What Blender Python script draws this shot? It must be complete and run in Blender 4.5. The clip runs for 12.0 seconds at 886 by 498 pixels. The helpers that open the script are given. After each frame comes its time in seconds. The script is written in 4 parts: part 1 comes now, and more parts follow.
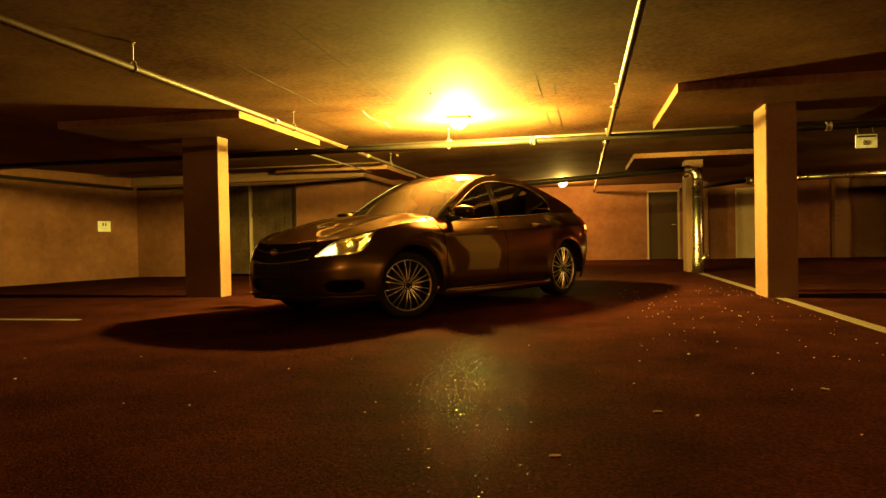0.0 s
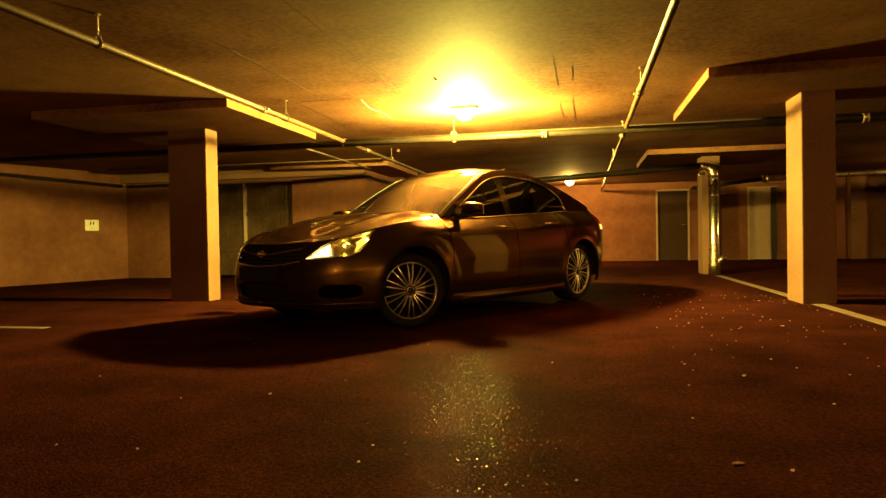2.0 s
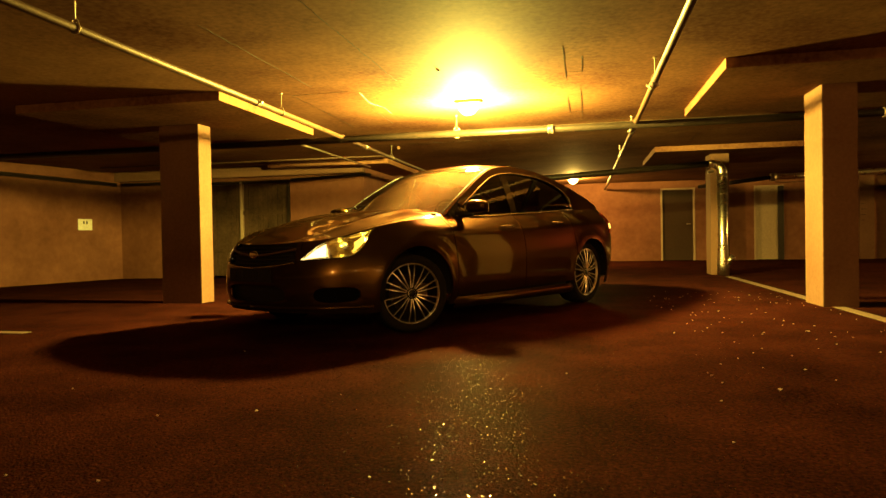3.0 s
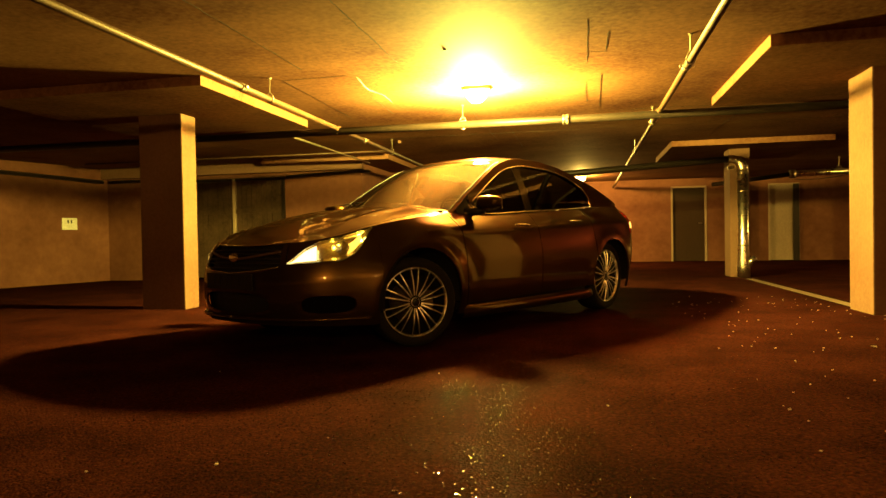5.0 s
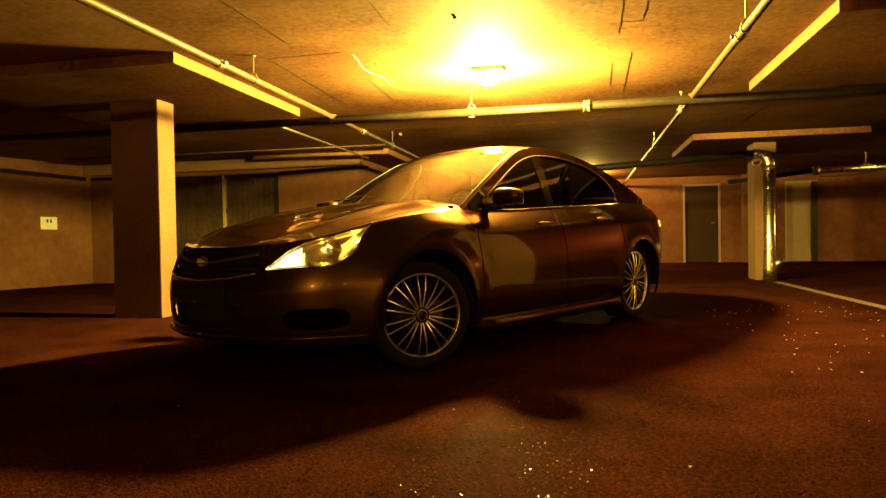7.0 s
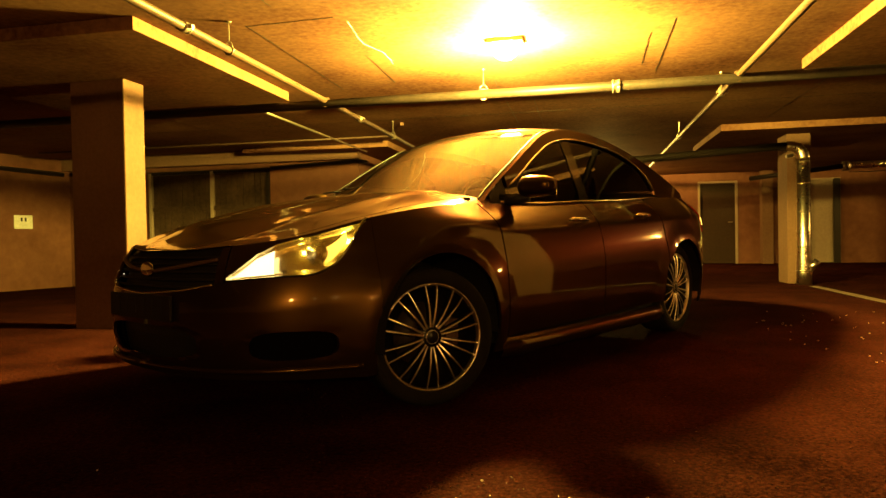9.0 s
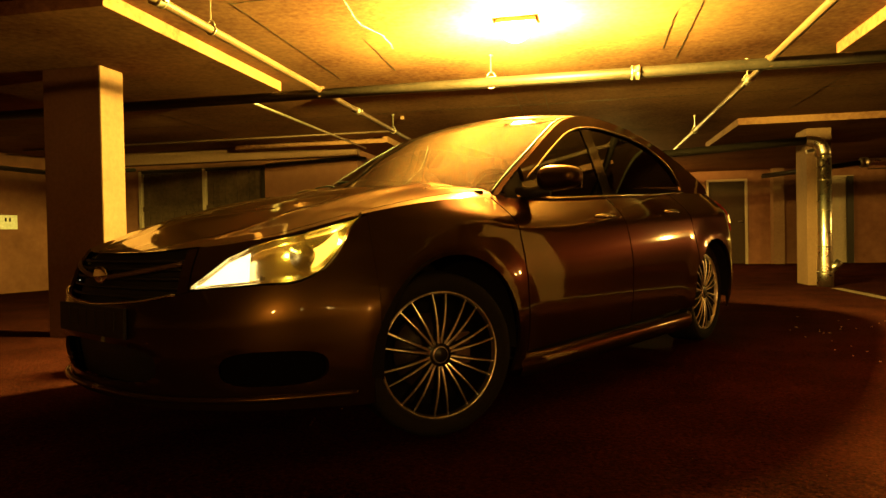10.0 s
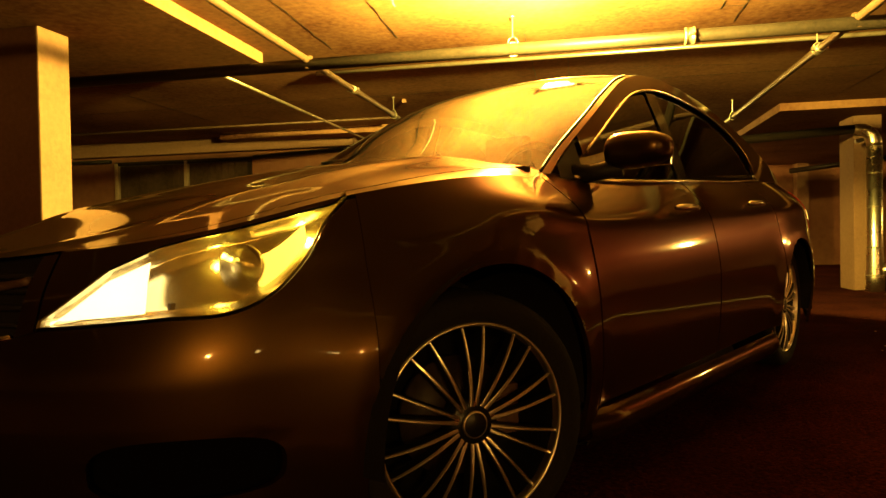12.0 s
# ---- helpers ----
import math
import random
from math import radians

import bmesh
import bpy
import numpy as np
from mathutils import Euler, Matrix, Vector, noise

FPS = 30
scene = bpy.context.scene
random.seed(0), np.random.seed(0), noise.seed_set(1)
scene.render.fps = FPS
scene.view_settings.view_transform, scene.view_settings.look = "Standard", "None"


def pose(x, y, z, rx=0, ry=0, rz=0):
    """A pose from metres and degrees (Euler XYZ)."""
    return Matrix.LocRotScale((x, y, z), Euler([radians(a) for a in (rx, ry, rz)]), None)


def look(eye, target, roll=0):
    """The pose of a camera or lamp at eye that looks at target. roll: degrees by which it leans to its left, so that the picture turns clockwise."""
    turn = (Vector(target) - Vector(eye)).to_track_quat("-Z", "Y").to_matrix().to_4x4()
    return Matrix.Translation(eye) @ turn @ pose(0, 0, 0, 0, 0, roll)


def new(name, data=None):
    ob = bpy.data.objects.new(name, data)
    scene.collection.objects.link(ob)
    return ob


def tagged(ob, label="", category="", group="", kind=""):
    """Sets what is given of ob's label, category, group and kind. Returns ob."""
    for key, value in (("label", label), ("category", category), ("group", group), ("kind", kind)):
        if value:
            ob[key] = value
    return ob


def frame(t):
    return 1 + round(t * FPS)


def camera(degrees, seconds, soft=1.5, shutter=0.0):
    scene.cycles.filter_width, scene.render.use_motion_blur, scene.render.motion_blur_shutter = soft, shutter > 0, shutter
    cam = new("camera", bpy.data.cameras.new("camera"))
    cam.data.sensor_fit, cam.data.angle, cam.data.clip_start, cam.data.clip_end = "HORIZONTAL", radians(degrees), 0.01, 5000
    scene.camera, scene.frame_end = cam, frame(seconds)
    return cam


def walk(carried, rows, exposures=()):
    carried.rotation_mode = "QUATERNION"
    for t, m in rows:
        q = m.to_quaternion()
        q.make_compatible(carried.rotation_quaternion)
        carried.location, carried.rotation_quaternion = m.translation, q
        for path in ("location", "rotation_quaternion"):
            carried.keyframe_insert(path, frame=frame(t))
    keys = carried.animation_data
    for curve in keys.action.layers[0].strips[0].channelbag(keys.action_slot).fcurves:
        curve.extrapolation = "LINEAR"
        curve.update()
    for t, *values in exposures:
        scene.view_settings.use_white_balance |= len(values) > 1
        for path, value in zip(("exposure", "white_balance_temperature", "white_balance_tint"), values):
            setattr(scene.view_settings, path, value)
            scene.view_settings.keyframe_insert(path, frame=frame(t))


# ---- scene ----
cam = camera(67.5, 12.0)
PATH = [
    (0, (0.198, 0.046, 0.708), (-0.215, 2.003, 0.678), -1.1),
    (0.5, (0.154, 0.195, 0.712), (-0.26, 2.152, 0.681), -1.1),
    (1, (0.113, 0.335, 0.713), (-0.301, 2.292, 0.682), -1.0),
    (1.5, (0.071, 0.48, 0.713), (-0.344, 2.437, 0.682), -1.1),
    (2, (0.023, 0.627, 0.71), (-0.391, 2.583, 0.68), -1.0),
    (2.5, (-0.013, 0.778, 0.711), (-0.429, 2.734, 0.68), -1.0),
    (3, (-0.062, 0.923, 0.711), (-0.477, 2.879, 0.68), -1.0),
    (5, (-0.247, 1.546, 0.718), (-0.663, 3.502, 0.686), -1.0),
    (5.5, (-0.299, 1.715, 0.717), (-0.714, 3.671, 0.685), -1.0),
    (6, (-0.35, 1.889, 0.717), (-0.765, 3.845, 0.685), -1.0),
    (6.5, (-0.408, 2.069, 0.717), (-0.822, 4.025, 0.685), -1.0),
    (7, (-0.471, 2.259, 0.718), (-0.885, 4.215, 0.687), -1.0),
    (9, (-0.708, 3.045, 0.719), (-1.122, 5.001, 0.688), -1.0),
    (9.5, (-0.773, 3.253, 0.718), (-1.186, 5.209, 0.689), -1.1),
    (10, (-0.835, 3.472, 0.717), (-1.249, 5.428, 0.687), -1.1),
    (10.5, (-0.899, 3.69, 0.713), (-1.311, 5.647, 0.683), -1.1),
    (11, (-0.961, 3.906, 0.715), (-1.373, 5.863, 0.685), -1.1),
    (11.5, (-1.034, 4.136, 0.718), (-1.446, 6.093, 0.686), -1.0),
    (12, (-1.105, 4.344, 0.719), (-1.516, 6.301, 0.686), -1.0),
]
walk(cam, [(t, look(eye, target, roll)) for t, eye, target, roll in PATH])

# ---- light ----
scene.view_settings.exposure = 0.0
world = bpy.data.worlds.new("world")
scene.world = world
world.use_nodes = True
world.node_tree.nodes["Background"].inputs[0].default_value = (0, 0, 0, 1)
world.node_tree.nodes["Background"].inputs[1].default_value = 0.0
SODIUM = (1.0, 0.77, 0.11)
OLD_SODIUM = (1.0, 0.48, 0.08)
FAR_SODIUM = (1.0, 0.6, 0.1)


def bulb(name, place, watts, radius, colour=SODIUM):
    data = bpy.data.lights.new(name, "POINT")
    data.energy, data.color, data.shadow_soft_size = watts, colour, radius
    ob = new(name, data)
    ob.location = place
    return ob


bulb("bulb_main", (-1.256, 8.0, 2.045), 4600, 0.08)
bulb("bulb_far", (-0.3, 18.1, 2.07), 640, 0.05, FAR_SODIUM)
bulb("bulb_behind", (1.0, -2.6, 2.1), 680, 0.05, OLD_SODIUM)
bulb("bulb_side", (8.0, -2.6, 2.1), 560, 0.05, OLD_SODIUM)
# fill light added out of view to brighten the far right wall
bulb("bulb_bay_fill", (8.0, 14.5, 2.07), 380, 0.05, FAR_SODIUM)


# ---- materials ----
def material(name, base, rough=0.6, metal=0.0, spec=0.5):
    m = bpy.data.materials.new(name)
    m.use_nodes = True
    b = m.node_tree.nodes["Principled BSDF"]
    b.inputs["Base Color"].default_value = (*base, 1)
    b.inputs["Roughness"].default_value = rough
    b.inputs["Metallic"].default_value = metal
    b.inputs["Specular IOR Level"].default_value = spec
    return m


def worn(name, dark, light, rough=(0.6, 0.9), coarse=1.2, fine=40.0, bump=0.3, depth=0.01, metal=0.0, stains=0.35, spec=0.5):
    """A surface with stains at a coarse scale, grain at a fine one and a relief of both."""
    m = material(name, dark, rough[1], metal, spec)
    t = m.node_tree
    b = t.nodes["Principled BSDF"]
    co = t.nodes.new("ShaderNodeTexCoord")
    big, small = t.nodes.new("ShaderNodeTexNoise"), t.nodes.new("ShaderNodeTexNoise")
    for n, scale, detail in ((big, coarse, 6), (small, fine, 8)):
        n.inputs["Scale"].default_value, n.inputs["Detail"].default_value, n.inputs["Roughness"].default_value = scale, detail, 0.62
        t.links.new(co.outputs["Object"], n.inputs["Vector"])
    mix = t.nodes.new("ShaderNodeMix")
    mix.data_type = "FLOAT"
    mix.inputs[0].default_value = 1 - stains
    t.links.new(big.outputs["Fac"], mix.inputs[2])
    t.links.new(small.outputs["Fac"], mix.inputs[3])
    ramp = t.nodes.new("ShaderNodeValToRGB")
    ramp.color_ramp.elements[0].position, ramp.color_ramp.elements[1].position = 0.36, 0.64
    ramp.color_ramp.elements[0].color, ramp.color_ramp.elements[1].color = (*dark, 1), (*light, 1)
    t.links.new(mix.outputs[0], ramp.inputs["Fac"])
    t.links.new(ramp.outputs["Color"], b.inputs["Base Color"])
    rr = t.nodes.new("ShaderNodeMapRange")
    rr.inputs["To Min"].default_value, rr.inputs["To Max"].default_value = rough
    t.links.new(big.outputs["Fac"], rr.inputs["Value"])
    t.links.new(rr.outputs["Result"], b.inputs["Roughness"])
    bp = t.nodes.new("ShaderNodeBump")
    bp.inputs["Strength"].default_value, bp.inputs["Distance"].default_value = bump, depth
    t.links.new(mix.outputs[0], bp.inputs["Height"])
    t.links.new(bp.outputs["Normal"], b.inputs["Normal"])
    return m


ASPHALT = worn("asphalt", (0.0048, 0.0012, 0.0009), (0.04, 0.0098, 0.0068), (0.6, 0.8), 1.6, 60, 0.6, 0.006, stains=0.45, spec=0.0006)
ASPHALT.node_tree.nodes["Principled BSDF"].inputs["Specular Tint"].default_value = (1.0, 0.36, 0.16, 1)


def pebbled(m, scale, height):
    """Adds the bed of stones of coarse asphalt to the relief and the colour."""
    t = m.node_tree
    co, cells = t.nodes["Texture Coordinate"], t.nodes.new("ShaderNodeTexVoronoi")
    cells.inputs["Scale"].default_value = scale
    t.links.new(co.outputs["Object"], cells.inputs["Vector"])
    relief = t.nodes.new("ShaderNodeBump")
    relief.invert = True
    relief.inputs["Strength"].default_value, relief.inputs["Distance"].default_value = 0.7, height
    t.links.new(cells.outputs["Distance"], relief.inputs["Height"])
    t.links.new(t.nodes["Bump"].outputs["Normal"], relief.inputs["Normal"])
    t.links.new(relief.outputs["Normal"], t.nodes["Principled BSDF"].inputs["Normal"])
    tone = t.nodes.new("ShaderNodeMix")
    tone.data_type, tone.blend_type = "RGBA", "MULTIPLY"
    tone.inputs[0].default_value = 0.75
    stone = t.nodes.new("ShaderNodeValToRGB")
    stone.color_ramp.elements[0].color, stone.color_ramp.elements[1].color = (0.45, 0.42, 0.4, 1), (1.7, 1.7, 1.7, 1)
    t.links.new(cells.outputs["Color"], stone.inputs["Fac"])
    t.links.new(t.nodes["Color Ramp"].outputs["Color"], tone.inputs[6])
    t.links.new(stone.outputs["Color"], tone.inputs[7])
    t.links.new(tone.outputs[2], t.nodes["Principled BSDF"].inputs["Base Color"])


pebbled(ASPHALT, 105, 0.005)
CONCRETE = worn("concrete", (0.115, 0.056, 0.035), (0.17, 0.094, 0.06), (0.7, 0.9), 0.9, 30, 0.12, 0.004, stains=0.6, spec=0.06)
SOFFIT = worn("ceiling_concrete", (0.06, 0.0168, 0.011), (0.258, 0.128, 0.066), (0.7, 0.92), 0.45, 22, 0.1, 0.003, stains=0.7, spec=0.04)
PLASTER = worn("plaster", (0.098, 0.038, 0.024), (0.178, 0.076, 0.046), (0.65, 0.9), 0.75, 7, 0.06, 0.004, stains=0.68, spec=0.05)
PAINT_WHITE = worn("worn_white_paint", (0.35, 0.33, 0.3), (0.75, 0.72, 0.68), (0.5, 0.8), 3.0, 60, 0.3, 0.003)
FLOOR_PAINT = worn("worn_floor_paint", (0.045, 0.022, 0.014), (0.2, 0.125, 0.085), (0.6, 0.85), 3.0, 45, 0.4, 0.004)
IRON = worn("pipe_iron", (0.05, 0.024, 0.014), (0.1, 0.054, 0.032), (0.4, 0.6), 4, 60, 0.15, 0.002, metal=0.25, spec=0.3)
BLACK_IRON = worn("black_iron", (0.009, 0.006, 0.0045), (0.024, 0.016, 0.012), (0.35, 0.55), 4, 60, 0.15, 0.002, metal=0.1, spec=0.18)
FOIL = worn("foil_cladding", (0.65, 0.55, 0.46), (0.85, 0.74, 0.64), (0.22, 0.34), 6, 40, 0.25, 0.004, metal=1.0)
DOOR_DARK = worn("dark_door_paint", (0.026, 0.014, 0.009), (0.042, 0.023, 0.015), (0.45, 0.6), 2, 40, 0.1, 0.002, spec=0.1)
DOOR_PALE = worn("pale_door_paint", (0.24, 0.17, 0.12), (0.34, 0.25, 0.18), (0.45, 0.65), 2, 40, 0.1, 0.002, spec=0.15)
CHROME_GREY = material("valve_metal", (0.5, 0.48, 0.45), 0.3, 1.0)
LITTER = worn("dry_litter", (0.16, 0.1, 0.06), (0.4, 0.3, 0.22), (0.6, 0.9), 9, 80, 0.1, 0.001)
GRIT = worn("bright_grit", (0.02, 0.008, 0.005), (0.06, 0.026, 0.016), (0.1, 0.22), 9, 80, 0.1, 0.001, spec=1.0)
GRIT.node_tree.nodes["Principled BSDF"].inputs["Specular Tint"].default_value = (1.0, 0.44, 0.2, 1)
WOOD_DARK = worn("dark_boards", (0.024, 0.013, 0.008), (0.075, 0.042, 0.026), (0.55, 0.8), 2.6, 18, 0.3, 0.004, stains=0.6, spec=0.15)
STEEL = worn("galvanised_steel", (0.3, 0.23, 0.17), (0.45, 0.36, 0.28), (0.3, 0.5), 8, 60, 0.1, 0.002, metal=0.9)


def glowing(name, colour, strength):
    m = material(name, (0.8, 0.8, 0.8), 0.4)
    b = m.node_tree.nodes["Principled BSDF"]
    b.inputs["Emission Color"].default_value = (*colour, 1)
    b.inputs["Emission Strength"].default_value = strength
    return m


PARK = glowing("park_lamp_glow", (1.0, 0.88, 0.55), 4.0)
LAMP_GLOW = glowing("lamp_glow", (1.0, 0.62, 0.16), 40.0)


# ---- mesh helpers ----
def mesh_object(name, bm, mat, parent=None, smooth=False, label=""):
    bmesh.ops.recalc_face_normals(bm, faces=bm.faces[:])
    data = bpy.data.meshes.new(name)
    for f in bm.faces:
        f.smooth = smooth
    bm.to_mesh(data)
    bm.free()
    for one in mat if isinstance(mat, (list, tuple)) else [mat]:
        data.materials.append(one)
    ob = new(name, data)
    ob.parent = parent
    if label:
        ob["label"] = label
    return ob


def part(name, bm, mat, parent, label="", smooth=False):
    return mesh_object(name, bm, mat, parent, smooth, label)


def empty(name, m, label, category, group=""):
    ob = new(name)
    ob.matrix_basis = m
    return tagged(ob, label, category, group)


def add_box(bm, lo, hi, bevel=0.0):
    made = bmesh.ops.create_cube(bm, size=1.0)["verts"]
    for v in made:
        v.co = Vector([lo[i] + (v.co[i] + 0.5) * (hi[i] - lo[i]) for i in range(3)])
    if bevel:
        edges = list({e for v in made for e in v.link_edges})
        bmesh.ops.bevel(bm, geom=edges, offset=bevel, segments=2, profile=0.7, affect="EDGES", clamp_overlap=True)
    return bm


def box(lo, hi, bevel=0.0):
    return add_box(bmesh.new(), lo, hi, bevel)


def add_tube(bm, points, radius, sides=14, cap=True):
    """A round tube along points."""
    pts = [Vector(p) for p in points]
    rings = []
    side = None
    for i, p in enumerate(pts):
        d = (pts[min(i + 1, len(pts) - 1)] - pts[max(i - 1, 0)]).normalized()
        if side is None:
            side = d.orthogonal().normalized()
        side = (side - d * side.dot(d)).normalized()
        up = d.cross(side)
        r = radius[i] if isinstance(radius, (list, tuple)) else radius
        rings.append([bm.verts.new(p + r * (math.cos(a) * side + math.sin(a) * up)) for a in [2 * math.pi * k / sides for k in range(sides)]])
    for a, b in zip(rings, rings[1:]):
        for k in range(sides):
            bm.faces.new((a[k], a[(k + 1) % sides], b[(k + 1) % sides], b[k]))
    if cap:
        bm.faces.new(rings[0][::-1])
        bm.faces.new(rings[-1])
    return bm


def tube(points, radius, sides=14, cap=True):
    return add_tube(bmesh.new(), points, radius, sides, cap)


def arc(a, corner, b, n=8):
    """A rounded bend from a to b by corner."""
    a, corner, b = Vector(a), Vector(corner), Vector(b)
    return [a.lerp(corner, t).lerp(corner.lerp(b, t), t) for t in [i / n for i in range(n + 1)]]


# ---- structure ----
CEIL, DROP = 2.19, 2.104


def setting(name, bm, mat, label, category):
    return tagged(mesh_object(name, bm, mat), label, category, kind="structure")


setting("floor", box((-16, -8, -0.3), (13, 24, 0)), ASPHALT, "dark worn asphalt garage floor with coarse grain", "floor")
setting("ceiling", box((-16, -8, CEIL), (13, 24, CEIL + 0.3)), SOFFIT, "low stained bare concrete garage ceiling", "ceiling")


def wall(name, a, b, thick, z0, z1, mat, label):
    """An upright wall from a to b in plan; its thickness lies to the right of that way."""
    a, b = Vector((*a, 0)), Vector((*b, 0))
    d = (b - a).normalized()
    n = Vector((d.y, -d.x, 0)) * thick
    bm = bmesh.new()
    low = [bm.verts.new(p + Vector((0, 0, z0))) for p in (a, b, b + n, a + n)]
    high = [bm.verts.new(p + Vector((0, 0, z1))) for p in (a, b, b + n, a + n)]
    bm.faces.new(low[::-1])
    bm.faces.new(high)
    for k in range(4):
        bm.faces.new((low[k], low[(k + 1) % 4], high[(k + 1) % 4], high[k]))
    return setting(name, bm, mat, label, "wall")


# gate opening x -7.8 to -5.68 in the back wall at y 13
wall("wall_west", (-9.43, 13.0), (-14.5, -7.8), 0.25, 0, CEIL, PLASTER, "stained pale plastered garage side wall")
wall("wall_back_a", (-9.75, 13.0), (-7.86, 13.0), -0.25, 0, CEIL, PLASTER, "stained pale plastered back wall")
wall("wall_back_b", (-5.66, 13.0), (-4.15, 13.0), -0.25, 0, CEIL, PLASTER, "stained pale plastered back wall")
wall("wall_back_c", (-7.86, 13.0), (-5.66, 13.0), -0.25, 1.92, CEIL, PLASTER, "plastered lintel over the gate")
wall("wall_recess", (-4.15, 13.25), (-4.15, 20.1), -0.25, 0, CEIL, PLASTER, "plastered wall beside the rear aisle")
wall("wall_north", (-4.5, 20.1), (2.03, 20.1), -0.25, 0, CEIL, PLASTER, "plastered far garage wall")
wall("wall_north_b", (2.93, 20.1), (4.43, 20.1), -0.25, 0, CEIL, PLASTER, "plastered far garage wall")
wall("wall_north_c", (5.17, 20.1), (12.6, 20.1), -0.25, 0, CEIL, PLASTER, "plastered far garage wall")
wall("wall_north_d", (2.03, 20.1), (2.93, 20.1), -0.25, 1.99, CEIL, PLASTER, "lintel over the dark door")
wall("wall_north_e", (4.43, 20.1), (5.17, 20.1), -0.25, 1.99, CEIL, PLASTER, "lintel over the pale door")
wall("wall_east", (12.0, 20.1), (12.0, -7.5), -0.25, 0, CEIL, PLASTER, "plastered side wall in deep shade")
wall("wall_south", (12.2, -7.0), (-14.5, -7.0), -0.25, 0, CEIL, PLASTER, "plastered wall behind the driving aisle")

for i, (x, y) in enumerate(((-4.71, 8.0), (2.31, 8.06), (-4.71, 13.7), (2.31, 13.75), (-4.71, 2.3), (2.31, 2.3))):
    setting("ceiling_drop_%d" % (i + 1), box((x - 1.18, y - 1.16, DROP), (x + 1.18, y + 1.16, CEIL + 0.02), 0.006), SOFFIT, "shallow square concrete drop panel round a column head", "ceiling panel")
for i, (x0, x1, y0, y1) in enumerate(((-4.97, -4.45, 7.94, 8.2), (2.15, 2.46, 7.8, 8.31), (2.11, 2.42, 13.2, 13.65))):
    setting("column_%d" % (i + 1), box((x0, y0, 0), (x1, y1, DROP + 0.01), 0.012), CONCRETE, "rectangular bare concrete garage column with chipped edges", "column")

setting("floor_line_long", box((2.23, -3.0, -0.01), (2.34, 12.7, 0.004)), FLOOR_PAINT, "worn white painted line along the bays", "floor marking")
setting("floor_line_short", box((-9.5, 5.46, -0.01), (-4.53, 5.56, 0.004)), FLOOR_PAINT, "worn white painted bay line", "floor marking")

# ---- pipes ----
def thing(name, bm, mat, label, category, group="", smooth=False):
    return tagged(mesh_object(name, bm, mat, None, smooth), label, category, group)


thing("main_pipe", tube([(-9.0, 8.8, 1.97), (11.9, 8.8, 1.97)], 0.042), BLACK_IRON, "black iron sprinkler main pipe under the ceiling", "pipe", smooth=True)
thing("branch_pipe", tube([(-3.0, -6.9, 2.0), (-3.0, 19.9, 2.0)], 0.026), IRON, "thin iron sprinkler branch pipe under the ceiling", "pipe", "branch pipes", True)
thing("branch_pipe", tube([(0.54, -6.9, 2.0), (0.54, 19.9, 2.0)], 0.026), IRON, "thin iron sprinkler branch pipe under the ceiling", "pipe", "branch pipes", True)


# couplings and hangers of the pipes
def hanger(name, x, y, z, r, label, group):
    """A clamp ring round a pipe on a threaded rod from the ceiling."""
    ob = empty(name, pose(x, y, z), label, "pipe hanger", group)
    ring = [Vector((r * math.cos(a), 0, r * math.sin(a))) for a in [2 * math.pi * k / 20 for k in range(21)]]
    part("ring", tube(ring, 0.006, 6, False), STEEL, ob, smooth=True)
    part("yoke", tube([(-r, 0, 0.005), (-r * 0.55, 0, r * 1.5), (0, 0, r * 1.9), (r * 0.55, 0, r * 1.5), (r, 0, 0.005)], 0.005, 6), STEEL, ob, smooth=True)
    part("rod", tube([(0, 0, r * 1.8), (0, 0, CEIL - z)], 0.005, 6), STEEL, ob)
    part("washer", tube([(0, 0, CEIL - z - 0.008), (0, 0, CEIL - z + 0.001)], 0.018, 10), STEEL, ob)
    return ob


for x, y in ((-3.0, 4.35), (-3.0, 7.1), (-3.0, 11.0), (0.54, 6.72), (0.54, 9.5), (0.54, 12.2), (-3.0, 1.2), (0.54, 3.6)):
    hanger("pipe_hanger", x, y, 2.0, 0.031, "galvanised steel ring hanger on a threaded rod", "branch pipe hangers")
for x in (-1.54,):
    hanger("main_hanger", x, 8.8, 1.97, 0.046, "galvanised steel ring hanger on the main pipe", "main pipe hangers")


def coupling(x, y, z, r, along, label):
    """A grooved pipe coupling: a collar with raised rims and two bolt lugs."""
    d = Vector((1, 0, 0)) if along == "x" else Vector((0, 1, 0))
    e = Vector((0, 1, 0)) if along == "x" else Vector((1, 0, 0))
    ob = empty("pipe_coupling", pose(x, y, z), label, "pipe coupling", "pipe couplings")
    part("collar", tube([d * -0.034, d * -0.03, d * -0.02, d * -0.018, d * 0.018, d * 0.02, d * 0.03, d * 0.034], [r, r * 1.35, r * 1.35, r * 1.25, r * 1.25, r * 1.35, r * 1.35, r], 18), STEEL, ob, smooth=True)
    for k in (-1, 1):
        lug = bmesh.new()
        c = e * (k * r * 1.45)
        add_box(lug, c - Vector((0.016, 0.016, 0.012)), c + Vector((0.016, 0.016, 0.012)), 0.004)
        part("lug", lug, STEEL, ob)
    return ob


